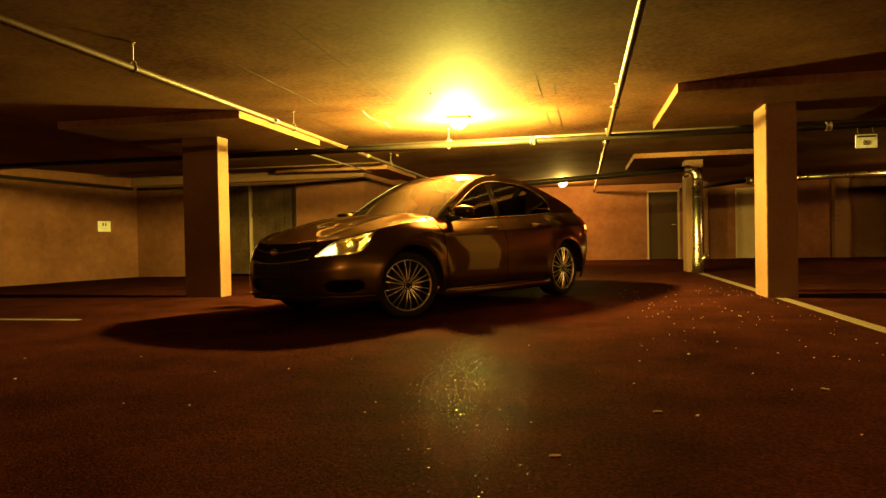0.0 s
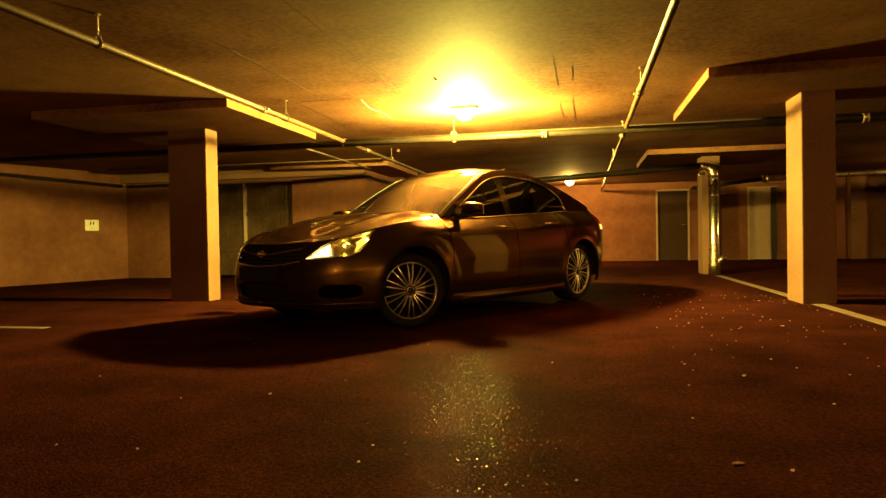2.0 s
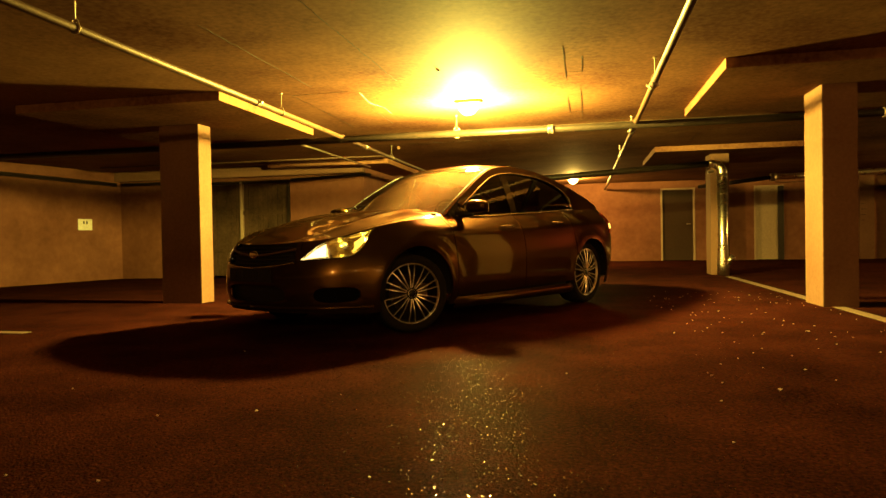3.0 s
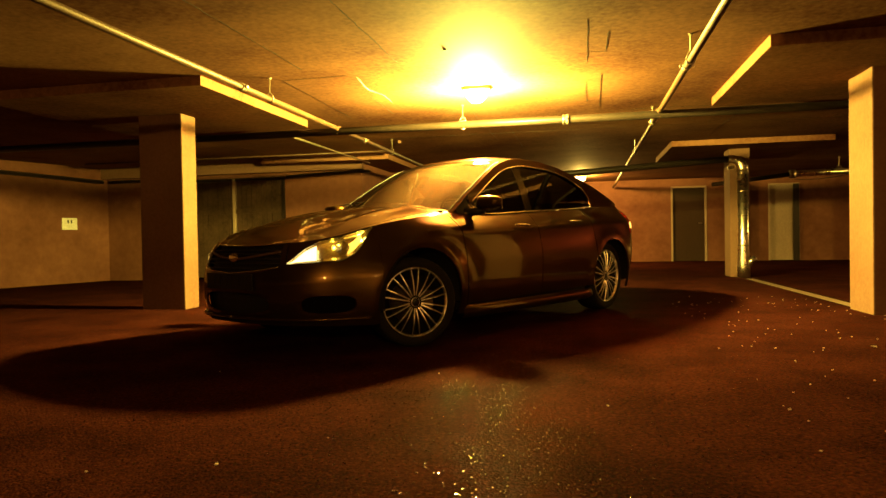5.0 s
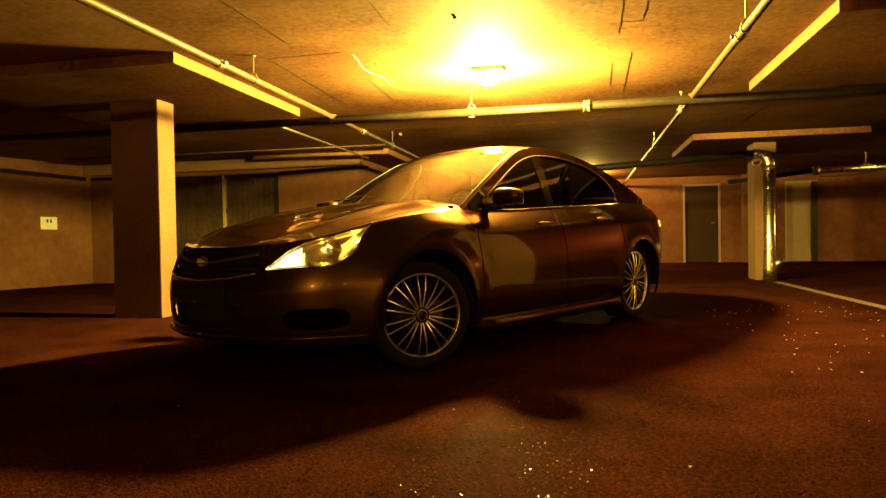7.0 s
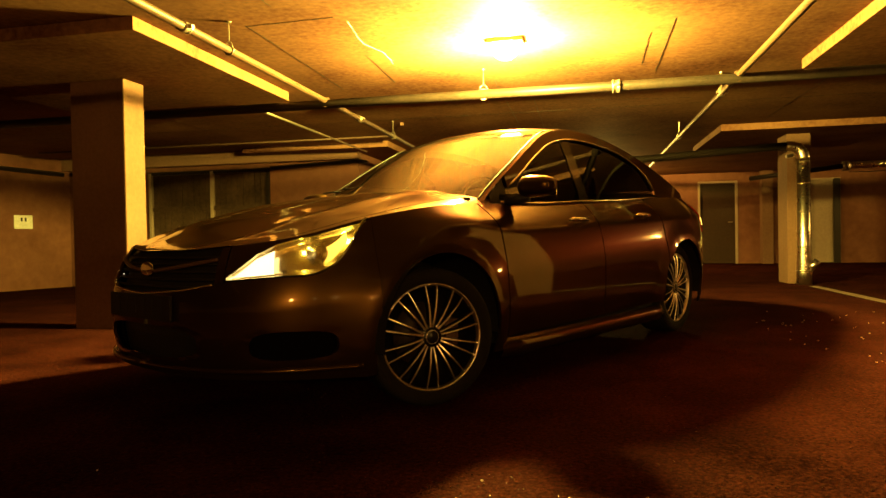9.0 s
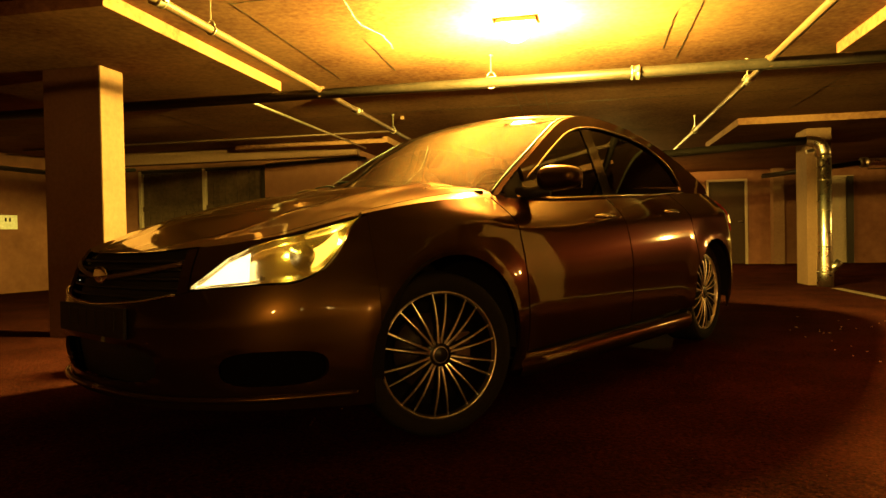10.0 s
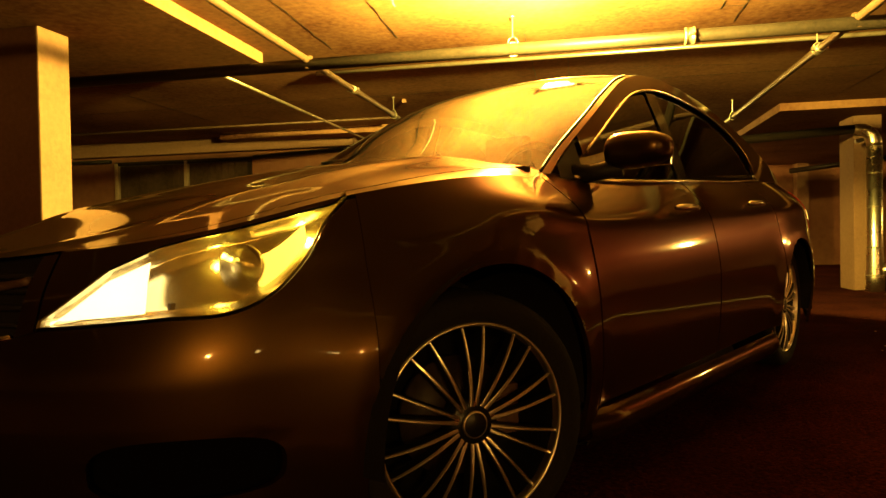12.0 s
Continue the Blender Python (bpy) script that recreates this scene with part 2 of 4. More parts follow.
coupling(-0.42, 8.8, 1.97, 0.042, "x", "bright grooved coupling on the main pipe")
coupling(3.1, 8.8, 1.97, 0.042, "x", "grooved coupling on the main pipe")
for x, y in ((-3.0, 6.6), (-3.0, 9.75), (0.54, 6.9), (0.54, 8.95), (0.54, 9.45)):
    coupling(x, y, 2.0, 0.026, "y", "rust-brown coupling collar on the branch pipe")
for x, y in ((-3.0, 8.8), (0.54, 8.8)):
    bm = tube([(0, 0, -0.03), (0, 0, 0.06)], 0.034, 14)
    tee = thing("pipe_tee", bm, IRON, "iron tee where branch and main pipes meet", "pipe fitting", "pipe tees", True)
    tee.location = (x, y, 1.97)

thing("conduit", tube([(-3.98, 9.3, 2.09), (-3.98, 12.9, 2.09)], 0.014, 8), STEEL, "thin pale conduit under the ceiling", "conduit", smooth=True)
thing("lamp_conduit", tube([(-3.35, 9.8, 2.168), (0.5, 9.8, 2.168), (6.9, 9.85, 2.168)], 0.017, 10), STEEL, "pale steel conduit along the ceiling behind the main pipe", "conduit", smooth=True)
thing("conduit_box", box((-2.94, 11.11, CEIL - 0.04), (-2.9, 11.15, CEIL), 0.004), CONCRETE, "small pale junction box under the ceiling", "junction box")
thing("cross_conduit", tube([(-9.0, 11.9, 2.16), (-3.3, 11.95, 2.16)], 0.014, 8), IRON, "thin conduit across the ceiling", "conduit", smooth=True)

# clad drain pipe down the far column
drain = empty("drain_pipe", pose(2.28, 13.06, 0), "foil-clad drain pipe with an elbow beside the column", "pipe")
run = [(0, 0, 0.0), (0, 0, 0.18), (0, 0, 0.5), (0, 0, 1.72)]
part("down_pipe", tube(run, [0.1, 0.1, 0.084, 0.084], 22), FOIL, drain, "wrinkled bright foil cladding", True)
part("elbow", tube(arc((0, 0, 1.72), (0, 0, 1.93), (-0.22, 0, 1.925), 10), [0.084, 0.084, 0.082, 0.08, 0.078, 0.075, 0.072, 0.069, 0.066, 0.063, 0.06], 20), FOIL, drain, smooth=True)
part("side_run", tube([(-0.2, 0, 1.925), (-2.45, 0.0, 1.80), (-4.2, 0.0, 1.71)], 0.055, 18), BLACK_IRON, drain, "dull dark side pipe", True)
for z in (0.19, 0.52, 1.0, 1.4, 1.7):
    part("band", tube([(0, 0, z - 0.008), (0, 0, z + 0.008)], 0.0865 if z > 0.4 else 0.103, 22), STEEL, drain, "thin steel band", True)
part("spout", tube([(0.05, -0.03, 0.2), (0.16, -0.06, 0.33)], [0.05, 0.045], 14), FOIL, drain, smooth=True)
part("valve", tube([(-0.17, -0.14, 1.78), (-0.26, -0.16, 1.76)], 0.025, 8), CHROME_GREY, drain, "small valve")

pipe2 = empty("clad_pipe", pose(0, 0, 0), "foil-clad pipe under the far ceiling", "pipe")
part("run", tube([(3.86, 16.0, 1.885), (8.6, 16.0, 2.0)], 0.06, 16), FOIL, pipe2, smooth=True)
part("flange", tube([(3.8, 16.0, 1.88), (3.9, 16.0, 1.885)], 0.085, 16), STEEL, pipe2, smooth=True)
part("stub", tube([(3.8, 16.0, 1.88), (2.6, 17.4, 1.82)], 0.045, 12), BLACK_IRON, pipe2, smooth=True)
sag = [Vector((3.6 + 0.14 * k, 15.9, 1.76 + 0.0035 * (k - 4) ** 2 * (1 if k > 4 else 0.3))) for k in range(11)]
for x in (4.7, 7.4):
    hanger("clad_hanger", x, 16.0, 1.885 + (x - 3.86) * 0.0243, 0.064, "galvanised ring hanger on the clad pipe", "clad pipe hangers")
thing("hanging_cable", tube([(3.84, 15.93, 1.87)] + sag[2:] + [(5.2, 15.96, 1.9)], 0.008, 6), BLACK_IRON, "thin dark cable sagging under the pipe", "cable", smooth=True)

# side and back wall: dark service pipe, ledge, paper signs, gate
d = Vector((-5.3, -20.8, 0)).normalized()
o = Vector((-9.43, 13.0, 0))
n = Vector((-d.y, d.x, 0))
n = n if n.x > 0 else -n
thing("wall_pipe", tube([o + d * 0.15 + n * 0.06 + Vector((0, 0, 1.93)), o + d * 3.1 + n * 0.06 + Vector((0, 0, 2.0)), o + d * 12 + n * 0.06 + Vector((0, 0, 2.02))], 0.035, 10), BLACK_IRON, "dark service pipe along the side wall", "pipe", smooth=True)
thing("wall_pipe", tube([(-9.33, 12.94, 1.93), (-7.9, 12.94, 1.93)], 0.03, 10), BLACK_IRON, "dark service pipe along the back wall", "pipe", smooth=True)
thing("wall_pipe", tube([(-5.6, 12.93, 1.9), (-4.2, 12.93, 1.955), (-4.05, 13.1, 1.96)], 0.03, 10), BLACK_IRON, "dark service pipe along the back wall", "pipe", smooth=True)
turn = Matrix.Rotation(math.atan2(n.y, n.x), 4, "Z")
for along, z0, z1 in ((0.82, 1.0, 1.22), (2.9, 1.02, 1.25)):
    sign = thing("bay_sign", box((0.0, -0.15, z0), (0.012, 0.15, z1), 0.003), PAINT_WHITE, "small white bay sign on the plastered wall", "sign", "bay signs")
    sign.matrix_basis = Matrix.Translation(o + d * along) @ turn
    for k in (-0.045, 0.02):
        part("mark", box((0.0125, k, z1 - 0.1), (0.0145, k + 0.03, z1 - 0.04)), BLACK_IRON, sign)

setting("wall_beam", box((-9.5, 12.86, 1.99), (-4.1, 13.0, CEIL)), CONCRETE, "shallow concrete beam along the back wall top", "beam")
gate = empty("gate", pose(0, 0, 0), "dark boarded double gate with pale posts", "gate")
for x in (-7.83, -6.69, -5.69):
    part("post", box((x - 0.025, 12.96, 0.0), (x + 0.025, 13.04, 1.9), 0.004), DOOR_PALE if x < -6 else BLACK_IRON, gate, "pale painted post" if x < -6 else "")
part("header", box((-7.86, 12.97, 1.86), (-5.66, 13.03, 1.915), 0.004), BLACK_IRON, gate)
for k in range(10):
    x = -7.79 + 0.108 * k
    part("board", box((x, 13.0 + 0.006 * (k % 2), 0.05), (x + 0.1, 13.025 + 0.006 * (k % 2), 1.86), 0.003), WOOD_DARK, gate)
for k in range(9):
    x = -6.65 + 0.103 * k
    part("board", box((x, 13.0 + 0.006 * (k % 2), 0.05), (x + 0.095, 13.025 + 0.006 * (k % 2), 1.86), 0.003), WOOD_DARK, gate)
for z in (0.5, 1.25):
    part("rail", box((-7.8, 12.985, z), (-5.72, 13.0, z + 0.08), 0.003), WOOD_DARK, gate)

# doors in the far wall
def door(name, x0, x1, mat, label, ajar=0.0):
    ob = tagged(new(name), label, "door", kind="structure")
    part("leaf", box((x0 + 0.05, 20.14, 0.01), (x1 - 0.05 - ajar, 20.185, 1.94), 0.004), mat, ob)
    part("jamb", box((x0, 20.08, 0), (x0 + 0.05, 20.22, 1.99), 0.004), DOOR_PALE, ob)
    part("jamb", box((x1 - 0.05, 20.08, 0), (x1, 20.22, 1.99), 0.004), DOOR_PALE, ob)
    part("head", box((x0 + 0.05, 20.08, 1.94), (x1 - 0.05, 20.22, 1.99), 0.004), DOOR_PALE, ob)
    h = part("handle", tube([(x1 - 0.12 - ajar, 20.14, 1.0), (x1 - 0.12 - ajar, 20.09, 1.0), (x1 - 0.22 - ajar, 20.085, 1.0)], 0.011, 8), STEEL, ob, "steel lever handle", True)
    return ob


door("door_1", 2.03, 2.93, DOOR_DARK, "dark brown steel door in the far wall")
door("door_2", 4.43, 5.17, DOOR_PALE, "pale steel door in the far wall")
# solid dark strip drawn in place of the dark gap by the door
thing("door_gap", box((5.02, 20.06, 0.0), (5.16, 20.12, 1.97), 0.004), BLACK_IRON, "dark upright strip put in for the gap beside the pale door", "strip")
for i, (x0, x1) in enumerate(((3.42, 3.66), (6.9, 7.24))):
    setting("pilaster_%d" % (i + 1), box((x0, 19.85, 0), (x1, 20.1, CEIL), 0.008), CONCRETE, "pale concrete pilaster on the far wall", "pilaster")
for k in range(7):
    thing("scuff_strip", box((6.93, 19.842, 1.0 + 0.14 * k), (7.0 + 0.03 * (k % 3), 19.85, 1.012 + 0.14 * k)), BLACK_IRON, "short dark scuff strip on the pilaster", "strip", "scuffs") if k < 4 else None
setting("wall_bay", box((7.6, 18.2, 0.0), (11.95, 18.4, CEIL)), PLASTER, "shaded wall of the far bay", "wall")
setting("bay_kerb", box((2.48, 8.6, -0.01), (11.9, 8.72, 0.03), 0.008), ASPHALT, "low dark kerb along the far bays", "kerb")

# hanging bay sign with its number
plate = empty("bay_number_sign", pose(3.47, 8.7, 1.76), "white hanging bay number sign on the main pipe", "sign")
part("board", box((-0.115, -0.008, -0.08), (0.115, 0.008, 0.08), 0.004), PAINT_WHITE, plate)
for x in (-0.08, 0.08):
    part("chain", tube([(x, 0, 0.075), (x, 0.05, 0.17)], 0.004, 6), STEEL, plate)
text = bpy.data.curves.new("number", "FONT")
text.body, text.size, text.align_x, text.align_y, text.extrude = "02", 0.08, "CENTER", "CENTER", 0.001
number = new("number", text)
number.parent = plate
number.matrix_basis = pose(0, -0.0105, -0.02, 90, 0, 0)
part("bar", box((-0.1, -0.0105, 0.045), (0.1, -0.0085, 0.068)), DOOR_DARK, plate)
text.materials.append(BLACK_IRON)

# ceiling lamps
def ceiling_lamp(x, y, label):
    ob = empty("ceiling_lamp", pose(x, y, CEIL), label, "lamp", "ceiling lamps")
    part("base", box((-0.135, -0.085, -0.034), (0.135, 0.085, 0.0), 0.006), STEEL, ob)
    bowl = bmesh.new()
    bmesh.ops.create_uvsphere(bowl, u_segments=28, v_segments=16, radius=1)
    for v in bowl.verts:
        v.co = Vector((0.115 * v.co.x, 0.075 * v.co.y, -0.034 + (0.115 * v.co.z if v.co.z < 0 else 0.0)))
    bmesh.ops.remove_doubles(bowl, verts=bowl.verts[:], dist=0.0005)
    pane = part("diffuser", bowl, LAMP_GLOW, ob, "glowing glass diffuser", True)
    pane.visible_shadow = False
    return ob


ceiling_lamp(-1.256, 8.0, "glowing bulkhead ceiling lamp above the car")
ceiling_lamp(-0.3, 18.1, "glowing bulkhead ceiling lamp in the far aisle")
# unseen fixture added to go with the far bay fill light
ceiling_lamp(8.0, 14.5, "added unseen ceiling lamp that brightens the far bay wall")
for x in (1.0, 3.6, 5.8, 8.0, 10.4):
    ceiling_lamp(x, -2.6, "glowing bulkhead ceiling lamp over the near aisle")

# formwork joints, cracks and patches of the ceiling
rng = random.Random(4)


def ceiling_crack(points, width, mat, label):
    """A thin uneven seam just under the ceiling."""
    bm = bmesh.new()
    rows = []
    for k, (a, b) in enumerate(zip(points, points[1:])):
        a, b = Vector((*a, 0)), Vector((*b, 0))
        steps = max(2, int((b - a).length / 0.05))
        side = (b - a).normalized().orthogonal()
        side = Vector((-(b - a).y, (b - a).x, 0)).normalized()
        for q in range(steps + 1):
            p = a.lerp(b, q / steps) + side * rng.uniform(-0.006, 0.006)
            w = width * rng.uniform(0.15, 0.75)
            rows.append((p - side * w, p + side * w))
    vs = [[bm.verts.new((p.x, p.y, z)) for p, z in ((r[0], CEIL), (r[0], CEIL - 0.0012), (r[1], CEIL - 0.0012), (r[1], CEIL))] for r in rows]
    for a, b in zip(vs, vs[1:]):
        for k in range(3):
            bm.faces.new((a[k], a[k + 1], b[k + 1], b[k]))
    return tagged(mesh_object("ceiling_seam", bm, mat), label, "seam", kind="structure")


for pts, w in (([(-0.21, 8.1), (-0.19, 9.0)], 0.008), ([(-0.2, 6.2), (-0.2, 7.3)], 0.007), ([(-0.07, 7.8), (-0.05, 9.3)], 0.008), ([(-0.05, 6.5), (-0.05, 7.0)], 0.007), ([(-0.2, 8.95), (-0.05, 8.97)], 0.005),
               ([(-0.2, 7.0), (-0.05, 7.02)], 0.005), ([(-2.93, 7.2), (-2.97, 9.2)], 0.006), ([(-2.38, 8.1), (-2.41, 9.05)], 0.007), ([(-2.93, 7.22), (-2.3, 7.2)], 0.009), ([(-2.6, 5.0), (-2.6, 6.9)], 0.004),
               ([(-1.75, 4.2), (-1.75, 6.9)], 0.005), ([(-1.5, 9.2), (-1.5, 11.6)], 0.006), ([(0.3, 9.6), (2.2, 9.7)], 0.006), ([(-0.6, 10.4), (0.45, 10.6)], 0.005)):
    ceiling_crack(pts, w, BLACK_IRON, "dark formwork joint in the ceiling")
ceiling_crack([(-2.24, 7.3), (-2.3, 7.8), (-2.22, 8.1), (-2.24, 8.42)], 0.008, PAINT_WHITE, "pale filled crack in the ceiling")
for x in (-5.5, -1.2, 1.6, 3.4):
    ceiling_crack([(x, 9.35), (x, 12.4)], 0.004, BLACK_IRON, "fine formwork joint in the ceiling")
for y in (10.9,):
    ceiling_crack([(-8.5, y), (0.4, y), (6, y)], 0.003, BLACK_IRON, "fine formwork joint in the ceiling")
thing("sensor", box((-1.3, 6.62, CEIL - 0.01), (-1.275, 6.645, CEIL), 0.003), BLACK_IRON, "small dark fixing on the ceiling", "fixing")

# litter on the asphalt
def flakes(name, count, area, size, mat, label, seed, heap=False):
    r = random.Random(seed)
    bm = bmesh.new()
    for _ in range(count):
        x, y = r.uniform(area[0], area[1]), r.uniform(area[2], area[3])
        if heap:
            x, y = r.gauss((area[0] + area[1]) / 2, (area[1] - area[0]) / 4), r.gauss((area[2] + area[3]) / 2, (area[3] - area[2]) / 4)
        s, a = r.uniform(*size), r.uniform(0, 6.28)
        k = r.choice((4, 5, 5, 6))
        top = [bm.verts.new((x + s * r.uniform(0.5, 1) * math.cos(a + 6.283 * i / k), y + s * r.uniform(0.5, 1) * math.sin(a + 6.283 * i / k), 0.003 + s * r.uniform(0.03, 0.25))) for i in range(k)]
        low = [bm.verts.new((v.co.x, v.co.y, 0.0005)) for v in top]
        bm.faces.new(top)
        for i in range(k):
            bm.faces.new((low[i], low[(i + 1) % k], top[(i + 1) % k], top[i]))
    return tagged(mesh_object(name, bm, mat), label, "litter", kind="stuff")


flakes("paper_scraps", 130, (0.5, 2.15, 4.0, 9.6), (0.003, 0.0095), LITTER, "pale scraps and dry leaf bits strewn on asphalt", 3)
flakes("paper_scraps", 30, (-3.5, 2.1, 1.5, 5.0), (0.004, 0.011), LITTER, "pale scraps strewn on asphalt", 8)
flakes("grit", 5500, (-2.3, 1.7, 0.9, 6.2), (0.0018, 0.0046), GRIT, "glinting grit in the asphalt surface", 5, True)
flakes("grit", 1600, (-4.5, 2.4, 0.6, 8.5), (0.0014, 0.0034), GRIT, "glinting grit in the asphalt surface", 6, True)
for x, y, a in ((0.48, 2.8, 20), (0.8, 4.16, 70), (1.25, 3.3, 140), (0.1, 2.2, 200), (1.5, 6.1, 300)):
    bm = bmesh.new()
    spine = [Vector((0.035 * (k / 4 - 0.5) * 2, 0.004 * math.sin(k), 0.003 + 0.002 * (k % 2))) for k in range(5)]
    vs = [[bm.verts.new(p + Vector((0, w * 0.018 * math.sin(math.pi * (k + 0.4) / 4.8), 0.006 * abs(w) + h))) for w, h in ((-1, 0), (0, 0), (1, 0), (0, -0.002))] for k, p in enumerate(spine)]
    for p, q in zip(vs, vs[1:]):
        for i in range(4):
            bm.faces.new((p[i], p[(i + 1) % 4], q[(i + 1) % 4], q[i]))
    leaf = thing("dry_leaf", bm, LITTER, "small curled dry leaf on the asphalt", "leaf", "dry leaves")
    leaf.matrix_basis = pose(x, y, 0, 0, 0, a) @ Matrix.Scale(0.55, 4)


# ---- car ----
# Car's own axes: x ahead, y to its left, z up; the origin lies midway between the axles on the ground.
PAINT = worn("bronze_metallic_paint", (0.045, 0.0235, 0.0065), (0.057, 0.03, 0.0085), (0.28, 0.33), 2.0, 600, 0.02, 0.0004, metal=0.85, spec=0.1)
PAINT.node_tree.nodes["Principled BSDF"].inputs["Specular Tint"].default_value = (0.42, 0.29, 0.11, 1)
PAINT.node_tree.nodes["Principled BSDF"].inputs["Coat Weight"].default_value = 0.95
PAINT.node_tree.nodes["Principled BSDF"].inputs["Coat IOR"].default_value = 1.36
PAINT.node_tree.nodes["Principled BSDF"].inputs["Coat Roughness"].default_value = 0.04
BLACK = worn("black_plastic", (0.006, 0.005, 0.0045), (0.011, 0.009, 0.008), (0.5, 0.7), 5, 200, 0.1, 0.001, spec=0.2)
# near-black colour that puts the shade of the bumper pockets into the surface
PIT = material("dark_pocket_shade", (0.002, 0.0016, 0.0012), 0.9, 0.0, 0.02)
GLOSS_BLACK = material("gloss_black", (0.006, 0.006, 0.006), 0.15)
RUBBER = worn("tyre_rubber", (0.006, 0.005, 0.0045), (0.012, 0.01, 0.009), (0.7, 0.95), 8, 120, 0.2, 0.001, spec=0.08)
CHROME = material("chrome", (0.85, 0.83, 0.8), 0.1, 1.0)
MACHINED = material("machined_alloy", (0.92, 0.86, 0.78), 0.3, 1.0)
ALLOY_DARK = material("dark_alloy", (0.01, 0.0095, 0.009), 0.35, 0.5)
CLOTH = worn("dark_seat_cloth", (0.02, 0.018, 0.016), (0.045, 0.04, 0.036), (0.8, 0.95), 6, 200, 0.2, 0.002)
# glows as the lit front indicator and as the tail strip's reflection
AMBER = glowing("amber_lens_glow", (1.0, 0.62, 0.1), 3.0)
RED_LENS = material("red_lens", (0.35, 0.012, 0.008), 0.1)
REFLECTOR = material("lamp_reflector", (0.5, 0.45, 0.34), 0.24, 1.0)


def glass(name, tint, bright=0.0):
    """A thin pane: clear by its tint, with a mirror coat by Fresnel."""
    m = bpy.data.materials.new(name)
    m.use_nodes = True
    t = m.node_tree
    t.nodes.remove(t.nodes["Principled BSDF"])
    clear, gloss, mix, f = (t.nodes.new("ShaderNode" + k) for k in ("BsdfTransparent", "BsdfGlossy", "MixShader", "Fresnel"))
    clear.inputs[0].default_value = (*tint, 1)
    gloss.inputs["Roughness"].default_value = 0.02
    f.inputs["IOR"].default_value = 1.36 + bright
    t.links.new(f.outputs[0], mix.inputs[0])
    t.links.new(clear.outputs[0], mix.inputs[1])
    t.links.new(gloss.outputs[0], mix.inputs[2])
    t.links.new(mix.outputs[0], t.nodes["Material Output"].inputs[0])
    return m


SCREEN_GLASS = glass("windscreen_glass", (0.6, 0.62, 0.58), 0.74)
SIDE_GLASS = glass("tinted_side_glass", (0.075, 0.07, 0.06))
LENS_GLASS = glass("headlamp_lens", (0.95, 0.85, 0.55))
haze, fog = LENS_GLASS.node_tree.nodes.new("ShaderNodeMixShader"), LENS_GLASS.node_tree.nodes.new("ShaderNodeBsdfDiffuse")
fog.inputs[0].default_value = (0.55, 0.4, 0.14, 1)
haze.inputs[0].default_value = 0.26
LENS_GLASS.node_tree.links.new(LENS_GLASS.node_tree.nodes["Mix Shader"].outputs[0], haze.inputs[1])
LENS_GLASS.node_tree.links.new(fog.outputs[0], haze.inputs[2])
LENS_GLASS.node_tree.links.new(haze.outputs[0], LENS_GLASS.node_tree.nodes["Material Output"].inputs[0])


def curve(points, x):
    """A smooth curve through (x, value) points in rising x."""
    n = len(points)
    if x <= points[0][0]:
        return points[0][1]
    if x >= points[-1][0]:
        return points[-1][1]
    i = max(k for k in range(n - 1) if points[k][0] <= x)

    def slope(k):
        a, b = points[max(k - 1, 0)], points[min(k + 1, n - 1)]
        return (b[1] - a[1]) / (b[0] - a[0])

    (x0, y0), (x1, y1) = points[i], points[i + 1]
    h = x1 - x0
    t = (x - x0) / h
    return (2 * t**3 - 3 * t * t + 1) * y0 + (t**3 - 2 * t * t + t) * h * slope(i) + (3 * t * t - 2 * t**3) * y1 + (t**3 - t * t) * h * slope(i + 1)


def line(points, x):
    """A broken line through points in rising x."""
    return float(np.interp(x, [p[0] for p in points], [p[1] for p in points]))


HALF, FRONT, REAR, AXLE, HUB = 0.9, 2.28, -2.38, 1.372, 0.3
REAR_AXLE = -1.33
XF, XB = 1.05, -1.3


def plan(u):
    """The car's outline in plan: u 2 at the nose, 1 to 0 along the flank, -1 at the tail."""
    if u > 1:
        a, p = (u - 1) * math.pi / 2, 2.6
        return XF + (FRONT - XF) * max(math.sin(a), 0) ** (2 / p), HALF * max(math.cos(a), 0) ** (2 / p)
    if u < 0:
        a, p = -u * math.pi / 2, 2.8
        return XB + (REAR - XB) * max(math.sin(a), 0) ** (2 / p), HALF * max(math.cos(a), 0) ** (2 / p)
    return XB + (XF - XB) * u, HALF


def at_x(x):
    """The u of a place x along the flank."""
    if x > XF:
        return 1 + math.asin(((x - XF) / (FRONT - XF)) ** (2.6 / 2)) * 2 / math.pi
    if x < XB:
        return -math.asin(((x - XB) / (REAR - XB)) ** (2.8 / 2)) * 2 / math.pi
    return (x - XB) / (XF - XB)


def at_y(y):
    """The u of a place y across the nose."""
    return 1 + math.acos((y / HALF) ** (2.6 / 2)) * 2 / math.pi


SHOULDER = [(-2.4, 0.97), (-2.2, 1.002), (-1.9, 1.015), (-1.22, 0.992), (-0.7, 0.957), (-0.12, 0.928), (0.4, 0.9), (0.8, 0.895), (1.3, 0.868), (1.70, 0.812), (2.0, 0.737), (2.28, 0.69)]
INSET = [(-2.4, 0.10), (-1.8, 0.19), (-1.2, 0.19), (-0.3, 0.155), (0.4, 0.165), (0.8, 0.195), (1.2, 0.13), (1.68, 0.075), (2.0, 0.085), (2.28, 0.09)]


def bottom(x):
    return line([(-2.4, 0.43), (-2.15, 0.38), (-1.95, 0.31), (-1.78, 0.23), (-1.7, 0.2), (1.7, 0.18), (2.0, 0.19), (2.34, 0.2)], x)


